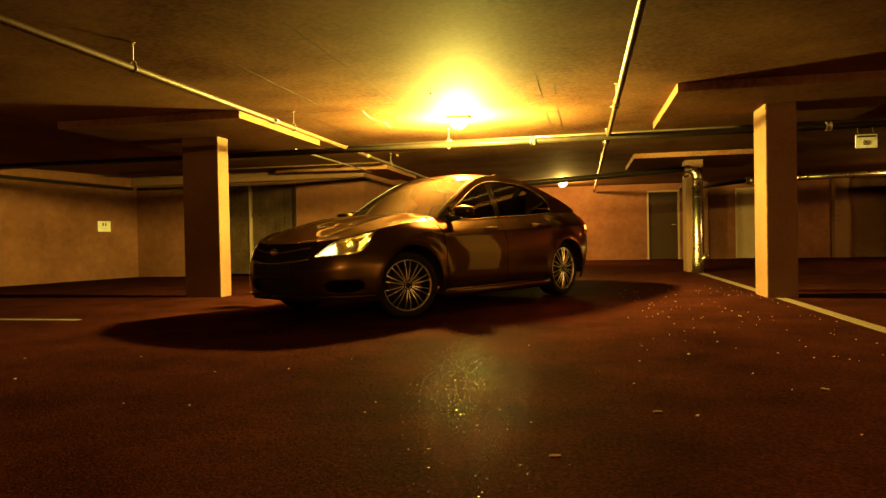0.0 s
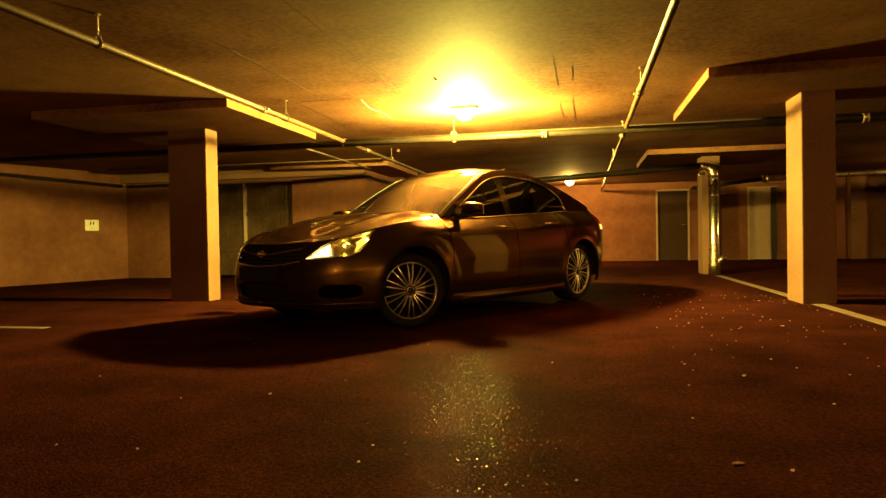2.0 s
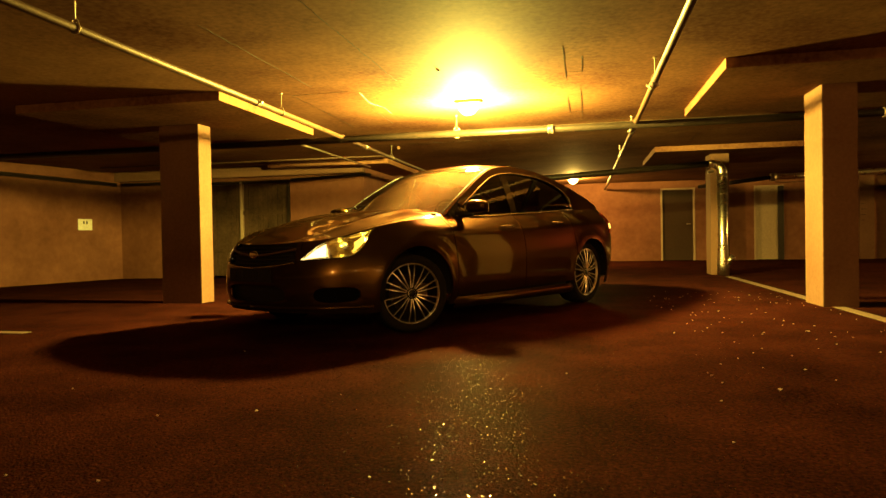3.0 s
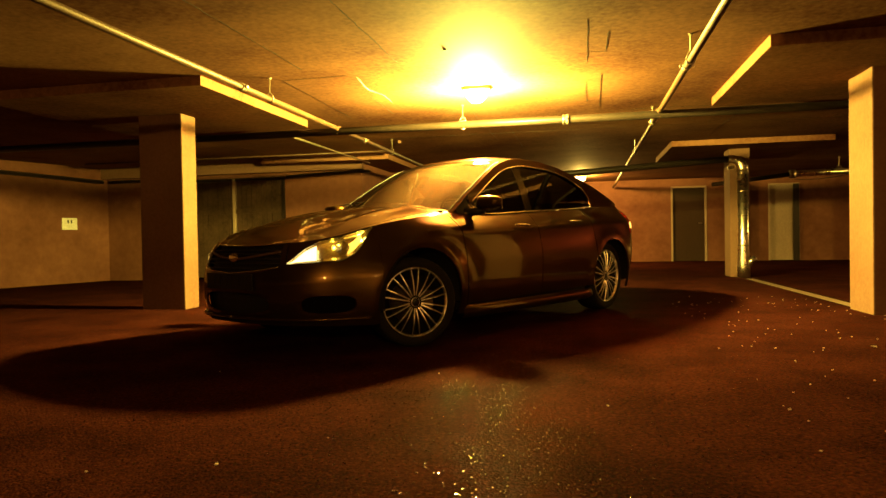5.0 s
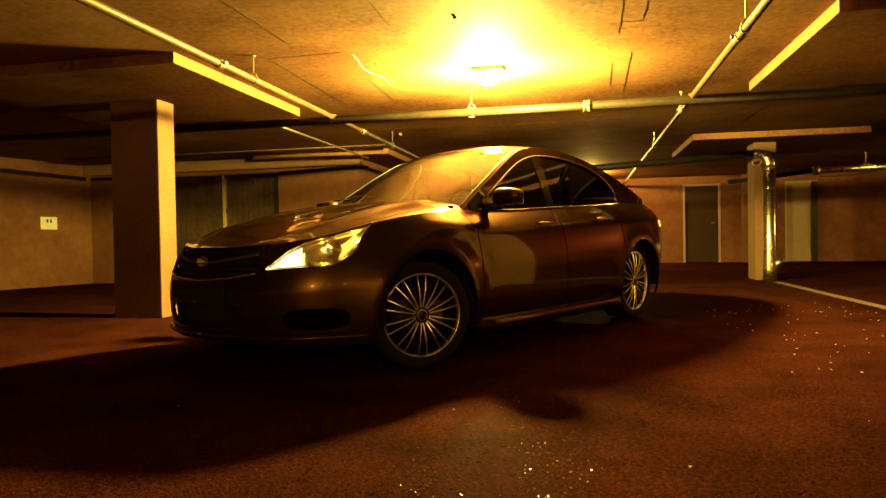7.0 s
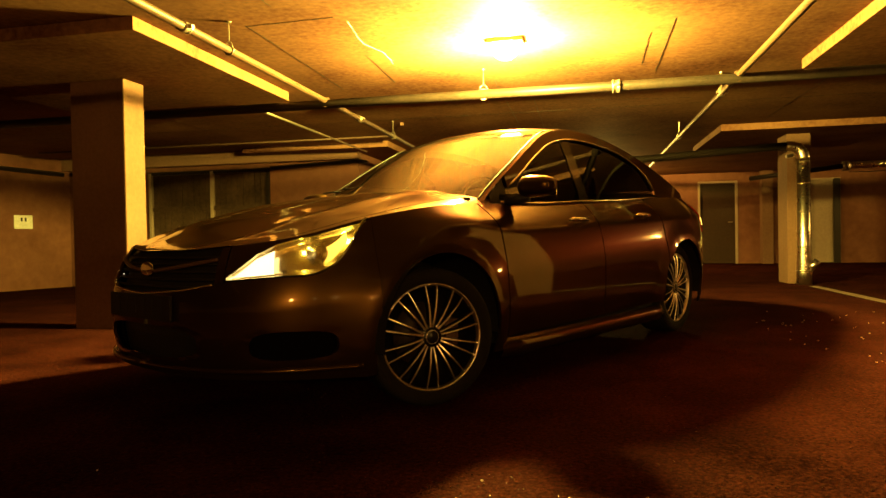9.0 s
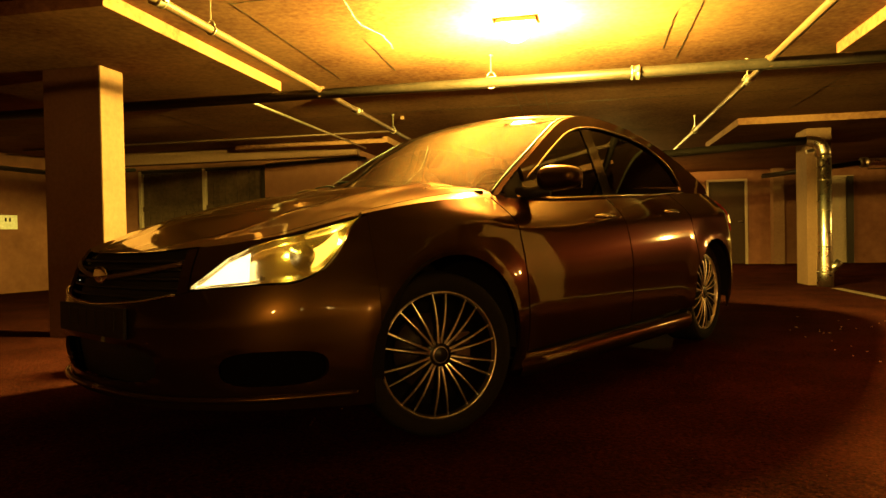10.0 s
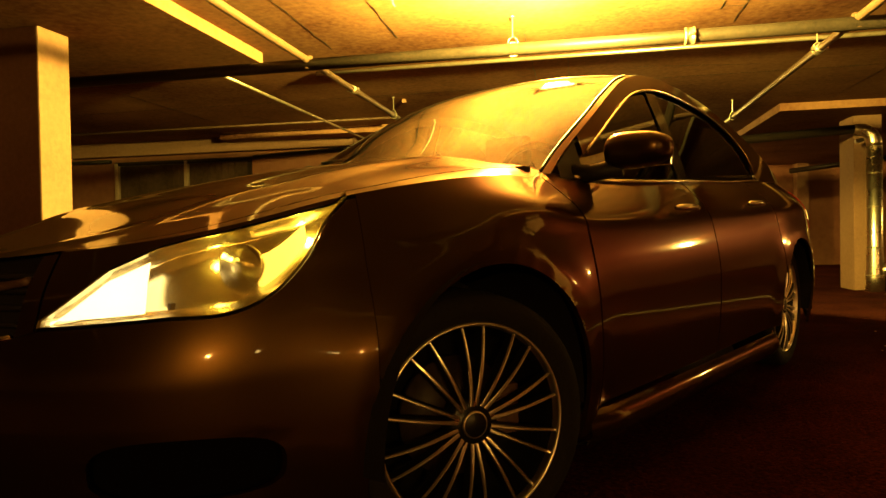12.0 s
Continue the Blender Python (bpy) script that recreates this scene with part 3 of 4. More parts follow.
def skin(u, v, out=0.0):
    """A point of the lower body: v 0 at its lower edge and 1 at the shoulder line."""
    x, y = plan(u)
    e = 0.004
    (xa, ya), (xb, yb) = plan(min(u + e, 2)), plan(max(u - e, -1))
    n = Vector((-(ya - yb), xa - xb, 0))
    n = Vector((-n.x, -n.y, 0)) if n.y < 0 and abs(n.y) > 1e-9 else n
    n = n.normalized()
    if u > 1.98:
        n = Vector((1, 0, 0)).lerp(n, (2 - u) / 0.02).normalized()
    if u < -0.98:
        n = Vector((-1, 0, 0)).lerp(n, (u + 1) / 0.02).normalized()
    lo, hi, d = bottom(x), curve(SHOULDER, x), curve(INSET, x)
    z = lo + (hi - lo) * v
    ins = 0.0
    if v < 0.45:
        ins = 0.035 * ((0.45 - v) / 0.45) ** 2.4
    if v > 0.5:
        ins = 0.035 * ((min(v, 0.8) - 0.5) / 0.3) ** 1.6
    if v > 0.8:
        ins += (d - 0.035) * ((v - 0.8) / 0.2) ** 1.35
    for hub in (AXLE, REAR_AXLE):
        r = math.hypot(x - hub, z - HUB)
        ins -= 0.022 * math.exp(-(((r - 0.37) / 0.10) ** 2)) * (1 if v < 0.85 else max(0, (1 - v) / 0.15))
    ins -= 0.022 * math.exp(-(((x - 1.2) / 0.24) ** 2) - (((z - 0.80) / 0.045) ** 2))
    p = Vector((x, y, z)) + n * (out - ins)
    p.y = max(p.y, 0.0)
    return p


def v_of(u, z):
    x = plan(u)[0]
    lo, hi = bottom(x), curve(SHOULDER, x)
    return min(max((z - lo) / (hi - lo), 0), 1)


def flip(bm, side):
    if side < 0:
        for v in bm.verts:
            v.co.y = -v.co.y
    return bm


def grid(rows):
    """Faces over a table of points."""
    bm = bmesh.new()
    vs = [[bm.verts.new(p) for p in row] for row in rows]
    for a, b in zip(vs, vs[1:]):
        for k in range(len(a) - 1):
            bm.faces.new((a[k], a[k + 1], b[k + 1], b[k]))
    bmesh.ops.remove_doubles(bm, verts=bm.verts[:], dist=0.0004)
    return bm


def cut(bm, inside):
    """Takes away the faces that reach into an opening and draws the rim on to its edge. inside(p): how far out p lies (under 1: inside) and the rim point."""
    dead = [f for f in bm.faces if any(inside(v.co)[0] < 0.999 for v in f.verts)]
    rim = {v for f in dead for v in f.verts if inside(v.co)[0] >= 0.999}
    bmesh.ops.delete(bm, geom=dead, context="FACES")
    for v in rim:
        if v.is_valid:
            v.co = inside(v.co)[1]
    return bm


def arch(hub, radius):
    def inside(p):
        high = HUB if hub > 0 else HUB + 0.028
        d = Vector((p.x - hub, 0, p.z - high))
        r = d.length
        if p.z < 0.05:
            return 0, p
        q = Vector((hub, p.y, high)) + d * (radius / max(r, 1e-6))
        return r / radius, q

    return inside


def hem(bm, depth, way=None):
    """Turns the free edges of a panel inwards."""
    edges = [e for e in bm.edges if e.is_boundary]
    for e in edges:
        e.smooth = False
    made = bmesh.ops.extrude_edge_only(bm, edges=edges)["geom"]
    for v in made:
        if isinstance(v, bmesh.types.BMVert):
            to = Vector((0 if abs(v.co.x) < 2.0 else math.copysign(0.7, v.co.x), math.copysign(1, v.co.y) if abs(v.co.y) > 0.05 else 0, 0.25 if v.co.z > 0.7 else 0))
            v.co -= to.normalized() * depth if to.length else Vector((0, 0, 0))
    return bm


def panel(u0, u1, v0, v1, step=0.02, out=0.0, cuts=(), depth=0.014):
    """A sheet of the lower body between two stations and two heights, which may be functions of u."""
    length = sum((Vector(plan(u0 + (u1 - u0) * (k + 1) / 20)) - Vector(plan(u0 + (u1 - u0) * k / 20))).length for k in range(20))
    nu = max(2, round(length / step))
    lo, hi = (f if callable(f) else (lambda u, f=f: f) for f in (v0, v1))
    us = [u0 + (u1 - u0) * k / nu for k in range(nu + 1)]
    nv = max(1, round(max(hi(u) - lo(u) for u in us) * 0.75 / step))
    bm = grid([[skin(u, lo(u) + (hi(u) - lo(u)) * j / nv, out) for j in range(nv + 1)] for u in us])
    for c in cuts:
        cut(bm, c)
    return hem(bm, depth) if depth else bm


car = empty("car", pose(-1.403, 7.446, 0, 0, 0, 241.4), "dark bronze metallic four-door saloon car parked on the asphalt", "car")

# headlamp and grille outlines, as heights along the nose
LAMP_IN, LAMP_OUT, GRILLE = at_y(0.47), at_x(1.725), at_y(0.43)


def lamp_low(u):
    return v_of(u, curve([(1.725, 0.806), (1.78, 0.752), (1.82, 0.688), (1.88, 0.626), (1.95, 0.593), (2.04, 0.587), (2.19, 0.572)], plan(u)[0]))


def lamp_high(u):
    high = v_of(u, line([(1.725, 0.809), (1.83, 0.79), (1.92, 0.753), (1.99, 0.727), (2.06, 0.705), (2.12, 0.668), (2.19, 0.578)], plan(u)[0]))
    return max(min(high, 0.975), lamp_low(u) + 0.006)


def nose_low(u):
    """The upper edge of the bumper cover."""
    if u <= LAMP_IN:
        return lamp_low(u) - 0.008
    return v_of(u, line([(LAMP_IN, 0.566), (GRILLE, 0.555), (at_y(0.3), 0.533), (2.0, 0.515)], u))


def pocket(side_u, z, half_u, half_z, power=3.0):
    """An opening in the bumper, round-cornered, about the station side_u."""
    centre = skin(side_u, v_of(side_u, z))
    a, b = skin(side_u - half_u, v_of(side_u, z)), skin(side_u + half_u, v_of(side_u, z))
    along = b - a if side_u < 1.98 else Vector((0, -(a.y * 2), 0))
    half = along.length / 2
    along = Vector((along.x, along.y, 0)).normalized()

    def inside(p):
        q = p - centre
        s, h = q.dot(along) / half, q.z / half_z
        far = (abs(s) ** power + abs(h) ** power) ** (1 / power)
        if abs(q.dot(along.cross(Vector((0, 0, 1))))) > 0.2:
            return 9, p
        if far < 1e-6:
            return far, p
        f = 1 / far
        return far, Vector((p.x + along.x * s * half * (f - 1), p.y + along.y * s * half * (f - 1), p.z + q.z * (f - 1)))

    return inside


SEAM = 0.0022
ARCH = 0.36
FRONT_SEAM, DOOR_SEAM, REAR_SEAM, BUMPER_SEAM = 0.935, -0.07, -1.0, 1.71
for side in (1, -1):
    cover = panel(at_x(BUMPER_SEAM), 2.0, 0.0, nose_low, 0.018, cuts=(arch(AXLE, ARCH), pocket(at_y(0.675), 0.325, 0.12, 0.055), pocket(2.0, 0.33, 2 - at_y(0.36), 0.065)))
    part("front_bumper", flip(cover, side), PAINT, car, smooth=True)
    part("nose_pillar", flip(panel(LAMP_IN + 0.004, GRILLE, lambda u: nose_low(u) + 0.006, 0.995, 0.015), side), PAINT, car, smooth=True)
    part("lamp_brow", flip(panel(LAMP_OUT + 0.002, LAMP_IN, lambda u: lamp_high(u) + 0.012, 1.0, 0.015), side), PAINT, car, smooth=True)
    fender = panel(at_x(FRONT_SEAM) + SEAM, at_x(BUMPER_SEAM) - 0.001, 0.0, lambda u: 1.0 if u < LAMP_OUT else lamp_low(u) - 0.006, 0.016, cuts=(arch(AXLE, ARCH),))
    part("front_fender", flip(fender, side), PAINT, car, smooth=True)
    part("front_door", flip(panel(at_x(DOOR_SEAM) + SEAM, at_x(FRONT_SEAM) - SEAM, 0.09, 1.0, 0.022), side), PAINT, car, smooth=True)
    part("rear_door", flip(panel(at_x(REAR_SEAM) + SEAM, at_x(DOOR_SEAM) - SEAM, 0.09, 1.0, 0.018, cuts=(arch(REAR_AXLE, ARCH + 0.03),)), side), PAINT, car, smooth=True)
    quarter = panel(-0.62, at_x(REAR_SEAM) - SEAM, 0.0, lambda u: 1.0 if u > -0.27 else 0.62, 0.018, cuts=(arch(REAR_AXLE, ARCH),))
    part("rear_quarter", flip(quarter, side), PAINT, car, smooth=True)
    part("rear_bumper", flip(panel(-1.0, -0.625, 0.0, 0.62, 0.03), side), PAINT, car, smooth=True)
    tail = part("tail_lamp", flip(panel(-0.82, -0.275, 0.63, 0.93, 0.02, 0.008), side), RED_LENS, car, "red tail lamp lens", smooth=True)
    # emission stands in for the far lamp's reflection in this strip
    part("indicator", flip(panel(-0.42, -0.29, 0.70, 0.775, 0.02, 0.013), side), AMBER, tail, "amber indicator strip with its reflection put in as glow", smooth=True)
    part("tail_panel", flip(panel(-1.0, -0.825, 0.63, 1.0, 0.03), side), PAINT, car, smooth=True)
    part("tail_top", flip(panel(-0.82, -0.275, 0.94, 1.0, 0.02), side), PAINT, car, smooth=True)
    part("inner_shell", flip(panel(-1.0, 2.0, 0.03, 0.8, 0.05, -0.075, cuts=(arch(AXLE, 0.41), arch(REAR_AXLE, 0.41)), depth=0), side), BLACK, car, smooth=True)
    # sill skirt, with a flat top ledge
    prof = [(0.0, 0.24), (0.016, 0.232), (0.028, 0.21), (0.03, 0.18), (0.015, 0.15), (-0.03, 0.145)]
    xs = [0.97 - 1.9 * k / 40 for k in range(41)]
    skirt = grid([[Vector((x, HALF - 0.028 + dy - 0.03 * max(0, abs(x - 0.02) - 0.85) / 0.1 + 0.02, z)) for dy, z in prof] for x in xs])
    part("side_skirt", flip(skirt, side), PAINT, car, smooth=True)
    for hub in (AXLE, REAR_AXLE):
        liner = grid([[Vector((hub + 0.372 * math.cos(a), y, HUB + 0.372 * math.sin(a))) for y in (0.885, 0.8, 0.7, 0.55)] for a in [math.radians(-4 + 188 * k / 36) for k in range(37)]])
        part("wheel_liner", flip(liner, side), BLACK, car, smooth=True)
        bm = bmesh.new()
        add_box(bm, (hub - 0.36, 0.53, 0.24), (hub + 0.36, 0.55, 0.7))
        part("wheel_well", flip(bm, side), BLACK, car)

# hood
def edge(u):
    return skin(u, 1.0)


def hood_point(u, w):
    t = edge(u)
    k = min(max((FRONT - 0.1 - t.x) / 1.3, 0), 1)
    bow = 1 - abs(w) ** 2.1
    x = t.x + (0.20 * k**1.2) * bow
    rear = min(max((1.6 - t.x) / 0.6, 0), 1)
    z = t.z + 0.045 * k**0.6 * (1 - abs(w) ** 2.4) + 0.034 * rear * (1 - abs(w) ** 14) + 0.012 * k**0.5 * math.exp(-(((abs(w) - 0.62) / 0.07) ** 2))
    return Vector((x, t.y * w, z))


us = [at_x(0.80) + (1.995 - at_x(0.80)) * k / 80 for k in range(81)]
hood = grid([[hood_point(u, -0.93 + 1.86 * j / 60) for j in range(61)] for u in us])
part("hood", hood, PAINT, car, smooth=True)
for side in (1, -1):
    crest = grid([[hood_point(u, 0.938 + 0.062 * j / 4) for j in range(5)] for u in us if u < LAMP_IN])
    part("fender_top", flip(crest, side), PAINT, car, smooth=True)
part("cowl", grid([[Vector((hood_point(us[0], w).x - 0.14 + 0.15 * j, hood_point(us[0], w).y, hood_point(us[0], w).z - 0.01)) for w in [-1 + 2 * i / 30 for i in range(31)]] for j in range(2)]), BLACK, car, "black plastic cowl under the windscreen")
part("radiator", box((1.6, -0.62, 0.2), (1.95, 0.62, 0.56), 0.03), BLACK, car)
part("engine_cover", box((0.9, -0.6, 0.4), (2.0, 0.6, 0.62), 0.05), BLACK, car)

# cabin
RAIL = [(0.86, 0.905), (0.55, 1.095), (0.30, 1.24), (0.08, 1.345), (-0.17, 1.395), (-0.47, 1.398), (-0.82, 1.368), (-1.17, 1.292), (-1.52, 1.185), (-1.92, 1.05)]
RIDGE = [(1.085, 0.945), (0.78, 1.085), (0.52, 1.225), (0.26, 1.352), (-0.03, 1.428), (-0.42, 1.455), (-0.82, 1.44), (-1.18, 1.385), (-1.55, 1.255), (-1.97, 1.085)]


def track(points, t):
    return curve([(i, p[0]) for i, p in enumerate(points)], t), curve([(i, p[1]) for i, p in enumerate(points)], t)


def flank(x, z, out=0.0):
    """The side of the cabin, leaning in over the shoulder line."""
    e = skin(at_x(x), 1.0)
    h = z - e.z
    return Vector((x, e.y - 0.31 * h - 0.13 * h * h + out, z))


def dome(t, w):
    """The top of the cabin: t 0 at the foot of the windscreen and 9 at the deck; w across."""
    (xr, zr), (xc, zc) = track(RAIL, t), track(RIDGE, t)
    r = flank(xr, zr)
    bow = 1 - abs(w) ** 2.5
    return Vector((xr + (xc - xr) * bow, r.y * w, zr + (zc - zr) * bow))


def shell(t0, t1, w0, w1, n, m):
    return grid([[dome(t0 + (t1 - t0) * i / n, w0 + (w1 - w0) * j / m) for j in range(m + 1)] for i in range(n + 1)])


screen = part("windscreen", shell(0.02, 3.25, -0.962, 0.962, 30, 40), SCREEN_GLASS, car, "raked clear windscreen", smooth=True)
part("roof", shell(3.28, 7.0, -1, 1, 36, 48), PAINT, car, smooth=True)
part("headliner", grid([[dome(3.2 + 3.8 * i / 12, -0.97 + 1.94 * j / 12) - Vector((0, 0, 0.03)) for j in range(13)] for i in range(13)]), CLOTH, car, smooth=True)
part("rear_window", shell(7.03, 8.9, -0.88, 0.88, 16, 24), SIDE_GLASS, car, "dark tinted rear window", smooth=True)
deck = grid([[Vector((skin(u, 1.0).x - (0.02 if j in (0, 12) else 0.0), skin(u, 1.0).y * (-1 + 2 * j / 12), skin(u, 1.0).z + 0.075 * (1 - abs(-1 + j / 6) ** 2.4) * min(1, (u + 1) / 0.25))) for j in range(13)] for u in [-0.06 - 0.935 * k / 24 for k in range(25)]])
part("trunk_lid", deck, PAINT, car, smooth=True)


def rail_z(x):
    return curve([(-p[0], p[1]) for p in RAIL], -x)


def pane_top(x):
    return min(rail_z(x) - 0.07, line([(-1.27, 1.04), (-1.24, 1.11), (-1.18, 1.175), (-1.05, 1.24), (-0.8, 1.31), (0.9, 1.5)], x))


def sheet(x0, x1, low, high, out=0.0, n=24, m=10):
    return grid([[flank(x, low(x) + (high(x) - low(x)) * j / m, out) for j in range(m + 1)] for x in [x0 + (x1 - x0) * i / n for i in range(n + 1)]])


def belt(x):
    return skin(at_x(x), 1.0).z + 0.012


for side in (1, -1):
    part("pillar_front", flip(shell(0.0, 3.28, 0.966, 1.0, 30, 5), side), PAINT, car, smooth=True)
    gasket = tube([dome(0.02 + 3.23 * k / 40, 0.964) + Vector((0, 0, 0.001)) for k in range(41)], 0.0055, 6)
    part("screen_gasket", flip(gasket, side), BLACK, car, "black rubber windscreen gasket", True)
    part("pillar_rear", flip(shell(7.0, 9.0, 0.885, 1.0, 20, 6), side), PAINT, car, smooth=True)
    part("window_frame", flip(sheet(-1.27, 0.62, pane_top, rail_z, 0.0, 60, 5), side), PAINT, car, smooth=True)
    part("rear_pillar_side", flip(sheet(-1.89, -1.27, lambda x: belt(x) - 0.012, rail_z, 0.0, 24, 8), side), PAINT, car, smooth=True)
    front = part("front_window", flip(sheet(-0.07, 0.645, belt, pane_top, -0.012), side), SIDE_GLASS, car, "dark tinted front side window", smooth=True)
    part("rear_window_side", flip(sheet(-1.265, -0.17, belt, pane_top, -0.012), side), SIDE_GLASS, car, "dark tinted rear side window", smooth=True)
    part("pillar_middle", flip(sheet(-0.17, -0.07, belt, pane_top, -0.006, 4), side), GLOSS_BLACK, car, "gloss black door pillar", smooth=True)
    part("mirror_sail", flip(sheet(0.645, 0.79, lambda x: belt(x) - 0.01, lambda x: max(rail_z(x) - 0.01, belt(x) - 0.005), -0.004, 10, 4), side), BLACK, car, smooth=True)
    trim = tube([flank(x, belt(x) - 0.006, 0.006) for x in [0.72 - 2.0 * k / 40 for k in range(41)]], 0.0065, 8)
    part("belt_trim", flip(trim, side), CHROME, car, "bright chrome strip under the windows", smooth=True)
    trim = tube([flank(x, pane_top(x) + 0.004, 0.004) for x in [0.6 - 1.86 * k / 60 for k in range(61)]], 0.005, 8)
    part("window_trim", flip(trim, side), CHROME, car, "thin bright strip round the windows", smooth=True)
    # door mirror: a rounded shell on a short foot
    bm = bmesh.new()
    bmesh.ops.create_uvsphere(bm, u_segments=28, v_segments=18, radius=1)
    for v in bm.verts:
        s = [math.copysign(abs(c) ** 0.72, c) for c in v.co]
        v.co = Vector((0.63 + 0.085 * s[0] * (1 if s[0] > 0 else 0.4), 0.885 + 0.105 * s[1], 0.98 + 0.056 * s[2] * (1 - 0.12 * s[1])))
    mirror = part("door_mirror", flip(bm, side), PAINT, car, smooth=True)
    part("mirror_foot", flip(tube([(0.68, 0.68, 0.915), (0.66, 0.75, 0.918), (0.64, 0.83, 0.93)], [0.035, 0.028, 0.03], 12), side), BLACK, mirror, smooth=True)
    part("mirror_glass", flip(box((0.592, 0.80, 0.93), (0.6, 0.97, 1.008), 0.002), side), CHROME, mirror)
    for x, z in ((0.16, 0.812), (-0.71, 0.852)):
        y = skin(at_x(x), v_of(at_x(x), z)).y
        bow = [Vector((x - 0.10 + 0.2 * k / 10, y + 0.012 + 0.026 * math.sin(math.pi * k / 10) ** 0.5, z + 0.004 * math.sin(math.pi * k / 10))) for k in range(11)]
        part("door_handle", flip(tube(bow, [0.008] + [0.012] * 9 + [0.008], 10), side), CHROME, car, "bright chrome door handle", smooth=True)
    # headlamp: bowl, reflectors and clear lens
    lens = panel(LAMP_OUT + 0.004, LAMP_IN - 0.002, lambda u: lamp_low(u) + 0.004, lambda u: lamp_high(u) + 0.004, 0.012, 0.004, depth=0)
    lamp = part("headlamp", flip(lens, side), LENS_GLASS, car, "clear headlamp lens over a chromed bowl", smooth=True)
    bowl = panel(LAMP_OUT + 0.004, LAMP_IN - 0.002, lambda u: lamp_low(u) + 0.004, lambda u: lamp_high(u) + 0.004, 0.016, -0.005, depth=0)
    for v in bowl.verts:
        if not v.is_boundary:
            v.co += Vector((-0.055, -0.02, 0))
    part("lamp_bowl", flip(bowl, side), REFLECTOR, lamp, "chromed lamp bowl", smooth=True)
    c = skin(at_y(0.735), v_of(at_y(0.735), 0.672), -0.035)
    way = Vector((0.86, 0.5, 0.02)).normalized()
    part("projector", flip(tube([c - way * 0.05, c, c + way * 0.012, c + way * 0.012], [0.03, 0.031, 0.026, 0.001], 28), side), REFLECTOR, lamp, "round projector lens", smooth=True)
    part("projector_ring", flip(tube([c + way * 0.004, c + way * 0.02, c + way * 0.02, c + way * 0.004], [0.042, 0.042, 0.036, 0.036], 28, False), side), REFLECTOR, lamp, smooth=True)
    amber = panel(at_x(1.815), at_x(1.895), lambda u: lamp_low(u) + 0.035, lambda u: lamp_low(u) + 0.035 + (lamp_high(u) - lamp_low(u)) * 0.42, 0.02, -0.012)
    part("indicator", flip(amber, side), AMBER, lamp, "amber indicator lens", smooth=True)
    park = panel(at_y(0.625), LAMP_IN - 0.012, lambda u: lamp_low(u) + 0.02, lambda u: lamp_high(u) - 0.03, 0.012, -0.012)
    # two small fill lights added behind the lens to brighten the bowl
    for q, (yy, zz, watts) in enumerate(((0.70, 0.70, 0.4), (0.795, 0.735, 1.2))):
        b = bulb("headlamp_fill", (0, 0, 0), watts, 0.008)
        p = skin(at_y(yy), v_of(at_y(yy), zz), -0.018)
        b.parent, b.location = lamp, (p.x, p.y * side, p.z)
    part("park_lamp", flip(park, side), PARK, lamp, "lit white parking lamp", smooth=True)
    # plain sheet behind the opening, coloured as dark as its shade
    part("fog_pocket", flip(panel(at_y(0.785), at_y(0.4), 0.06, 0.5, 0.03, -0.034), side), PIT, car, smooth=True)
    lip = tube([skin(u, v_of(u, 0.232), 0.014) for u in [at_y(0.8) + (2 - at_y(0.8)) * k / 40 for k in range(41)]], 0.012, 8)
    part("bumper_lip", flip(lip, side), PAINT, car, smooth=True)

# grille with bars, chrome wing and plain badge
part("grille_back", grid([[Vector((skin(2 - (2 - GRILLE) * abs(k) / 20, v0, -0.045).x, math.copysign(skin(2 - (2 - GRILLE) * abs(k) / 20, v0, -0.045).y, k), skin(2 - (2 - GRILLE) * abs(k) / 20, v0).z)) for v0 in (0.55, 0.7, 0.85, 1.0)] for k in range(-20, 21)]), BLACK, car, "black grille mesh")
for z in (0.545, 0.575, 0.605, 0.635, 0.66):
    pts = [skin(u, v_of(u, z), -0.022) for u in [GRILLE + 0.01 + (2 - GRILLE - 0.01) * k / 14 for k in range(15)]]
    part("grille_bar", tube(pts + [Vector((p.x, -p.y, p.z)) for p in pts[-2::-1]], 0.006, 6), BLACK, car, smooth=True)
pts = [skin(u, v_of(u, 0.605 + 0.05 * ((2 - u) / (2 - GRILLE))), -0.005) for u in [GRILLE + 0.006 + (2 - GRILLE - 0.006) * k / 14 for k in range(15)]]
part("grille_wing", tube(pts + [Vector((p.x, -p.y, p.z)) for p in pts[-2::-1]], 0.008, 8), IRON, car, "dark chrome bar across the grille", smooth=True)
pts = [skin(u, nose_low(u) + 0.006, 0.002) for u in [GRILLE + 0.004 + (2 - GRILLE - 0.004) * k / 14 for k in range(15)]]
part("grille_trim", tube(pts + [Vector((p.x, -p.y, p.z)) for p in pts[-2::-1]], 0.006, 8), CHROME, car, "thin chrome strip under the grille", smooth=True)
b = skin(2.0, v_of(2.0, 0.615), 0.006)
badge = bmesh.new()
bmesh.ops.create_uvsphere(badge, u_segments=24, v_segments=10, radius=1)
for v in badge.verts:
    v.co = Vector((b.x + 0.008 * v.co.x, 0.055 * v.co.y, b.z + 0.03 * v.co.z))
part("badge", badge, CHROME, car, "plain oval chrome badge", smooth=True)
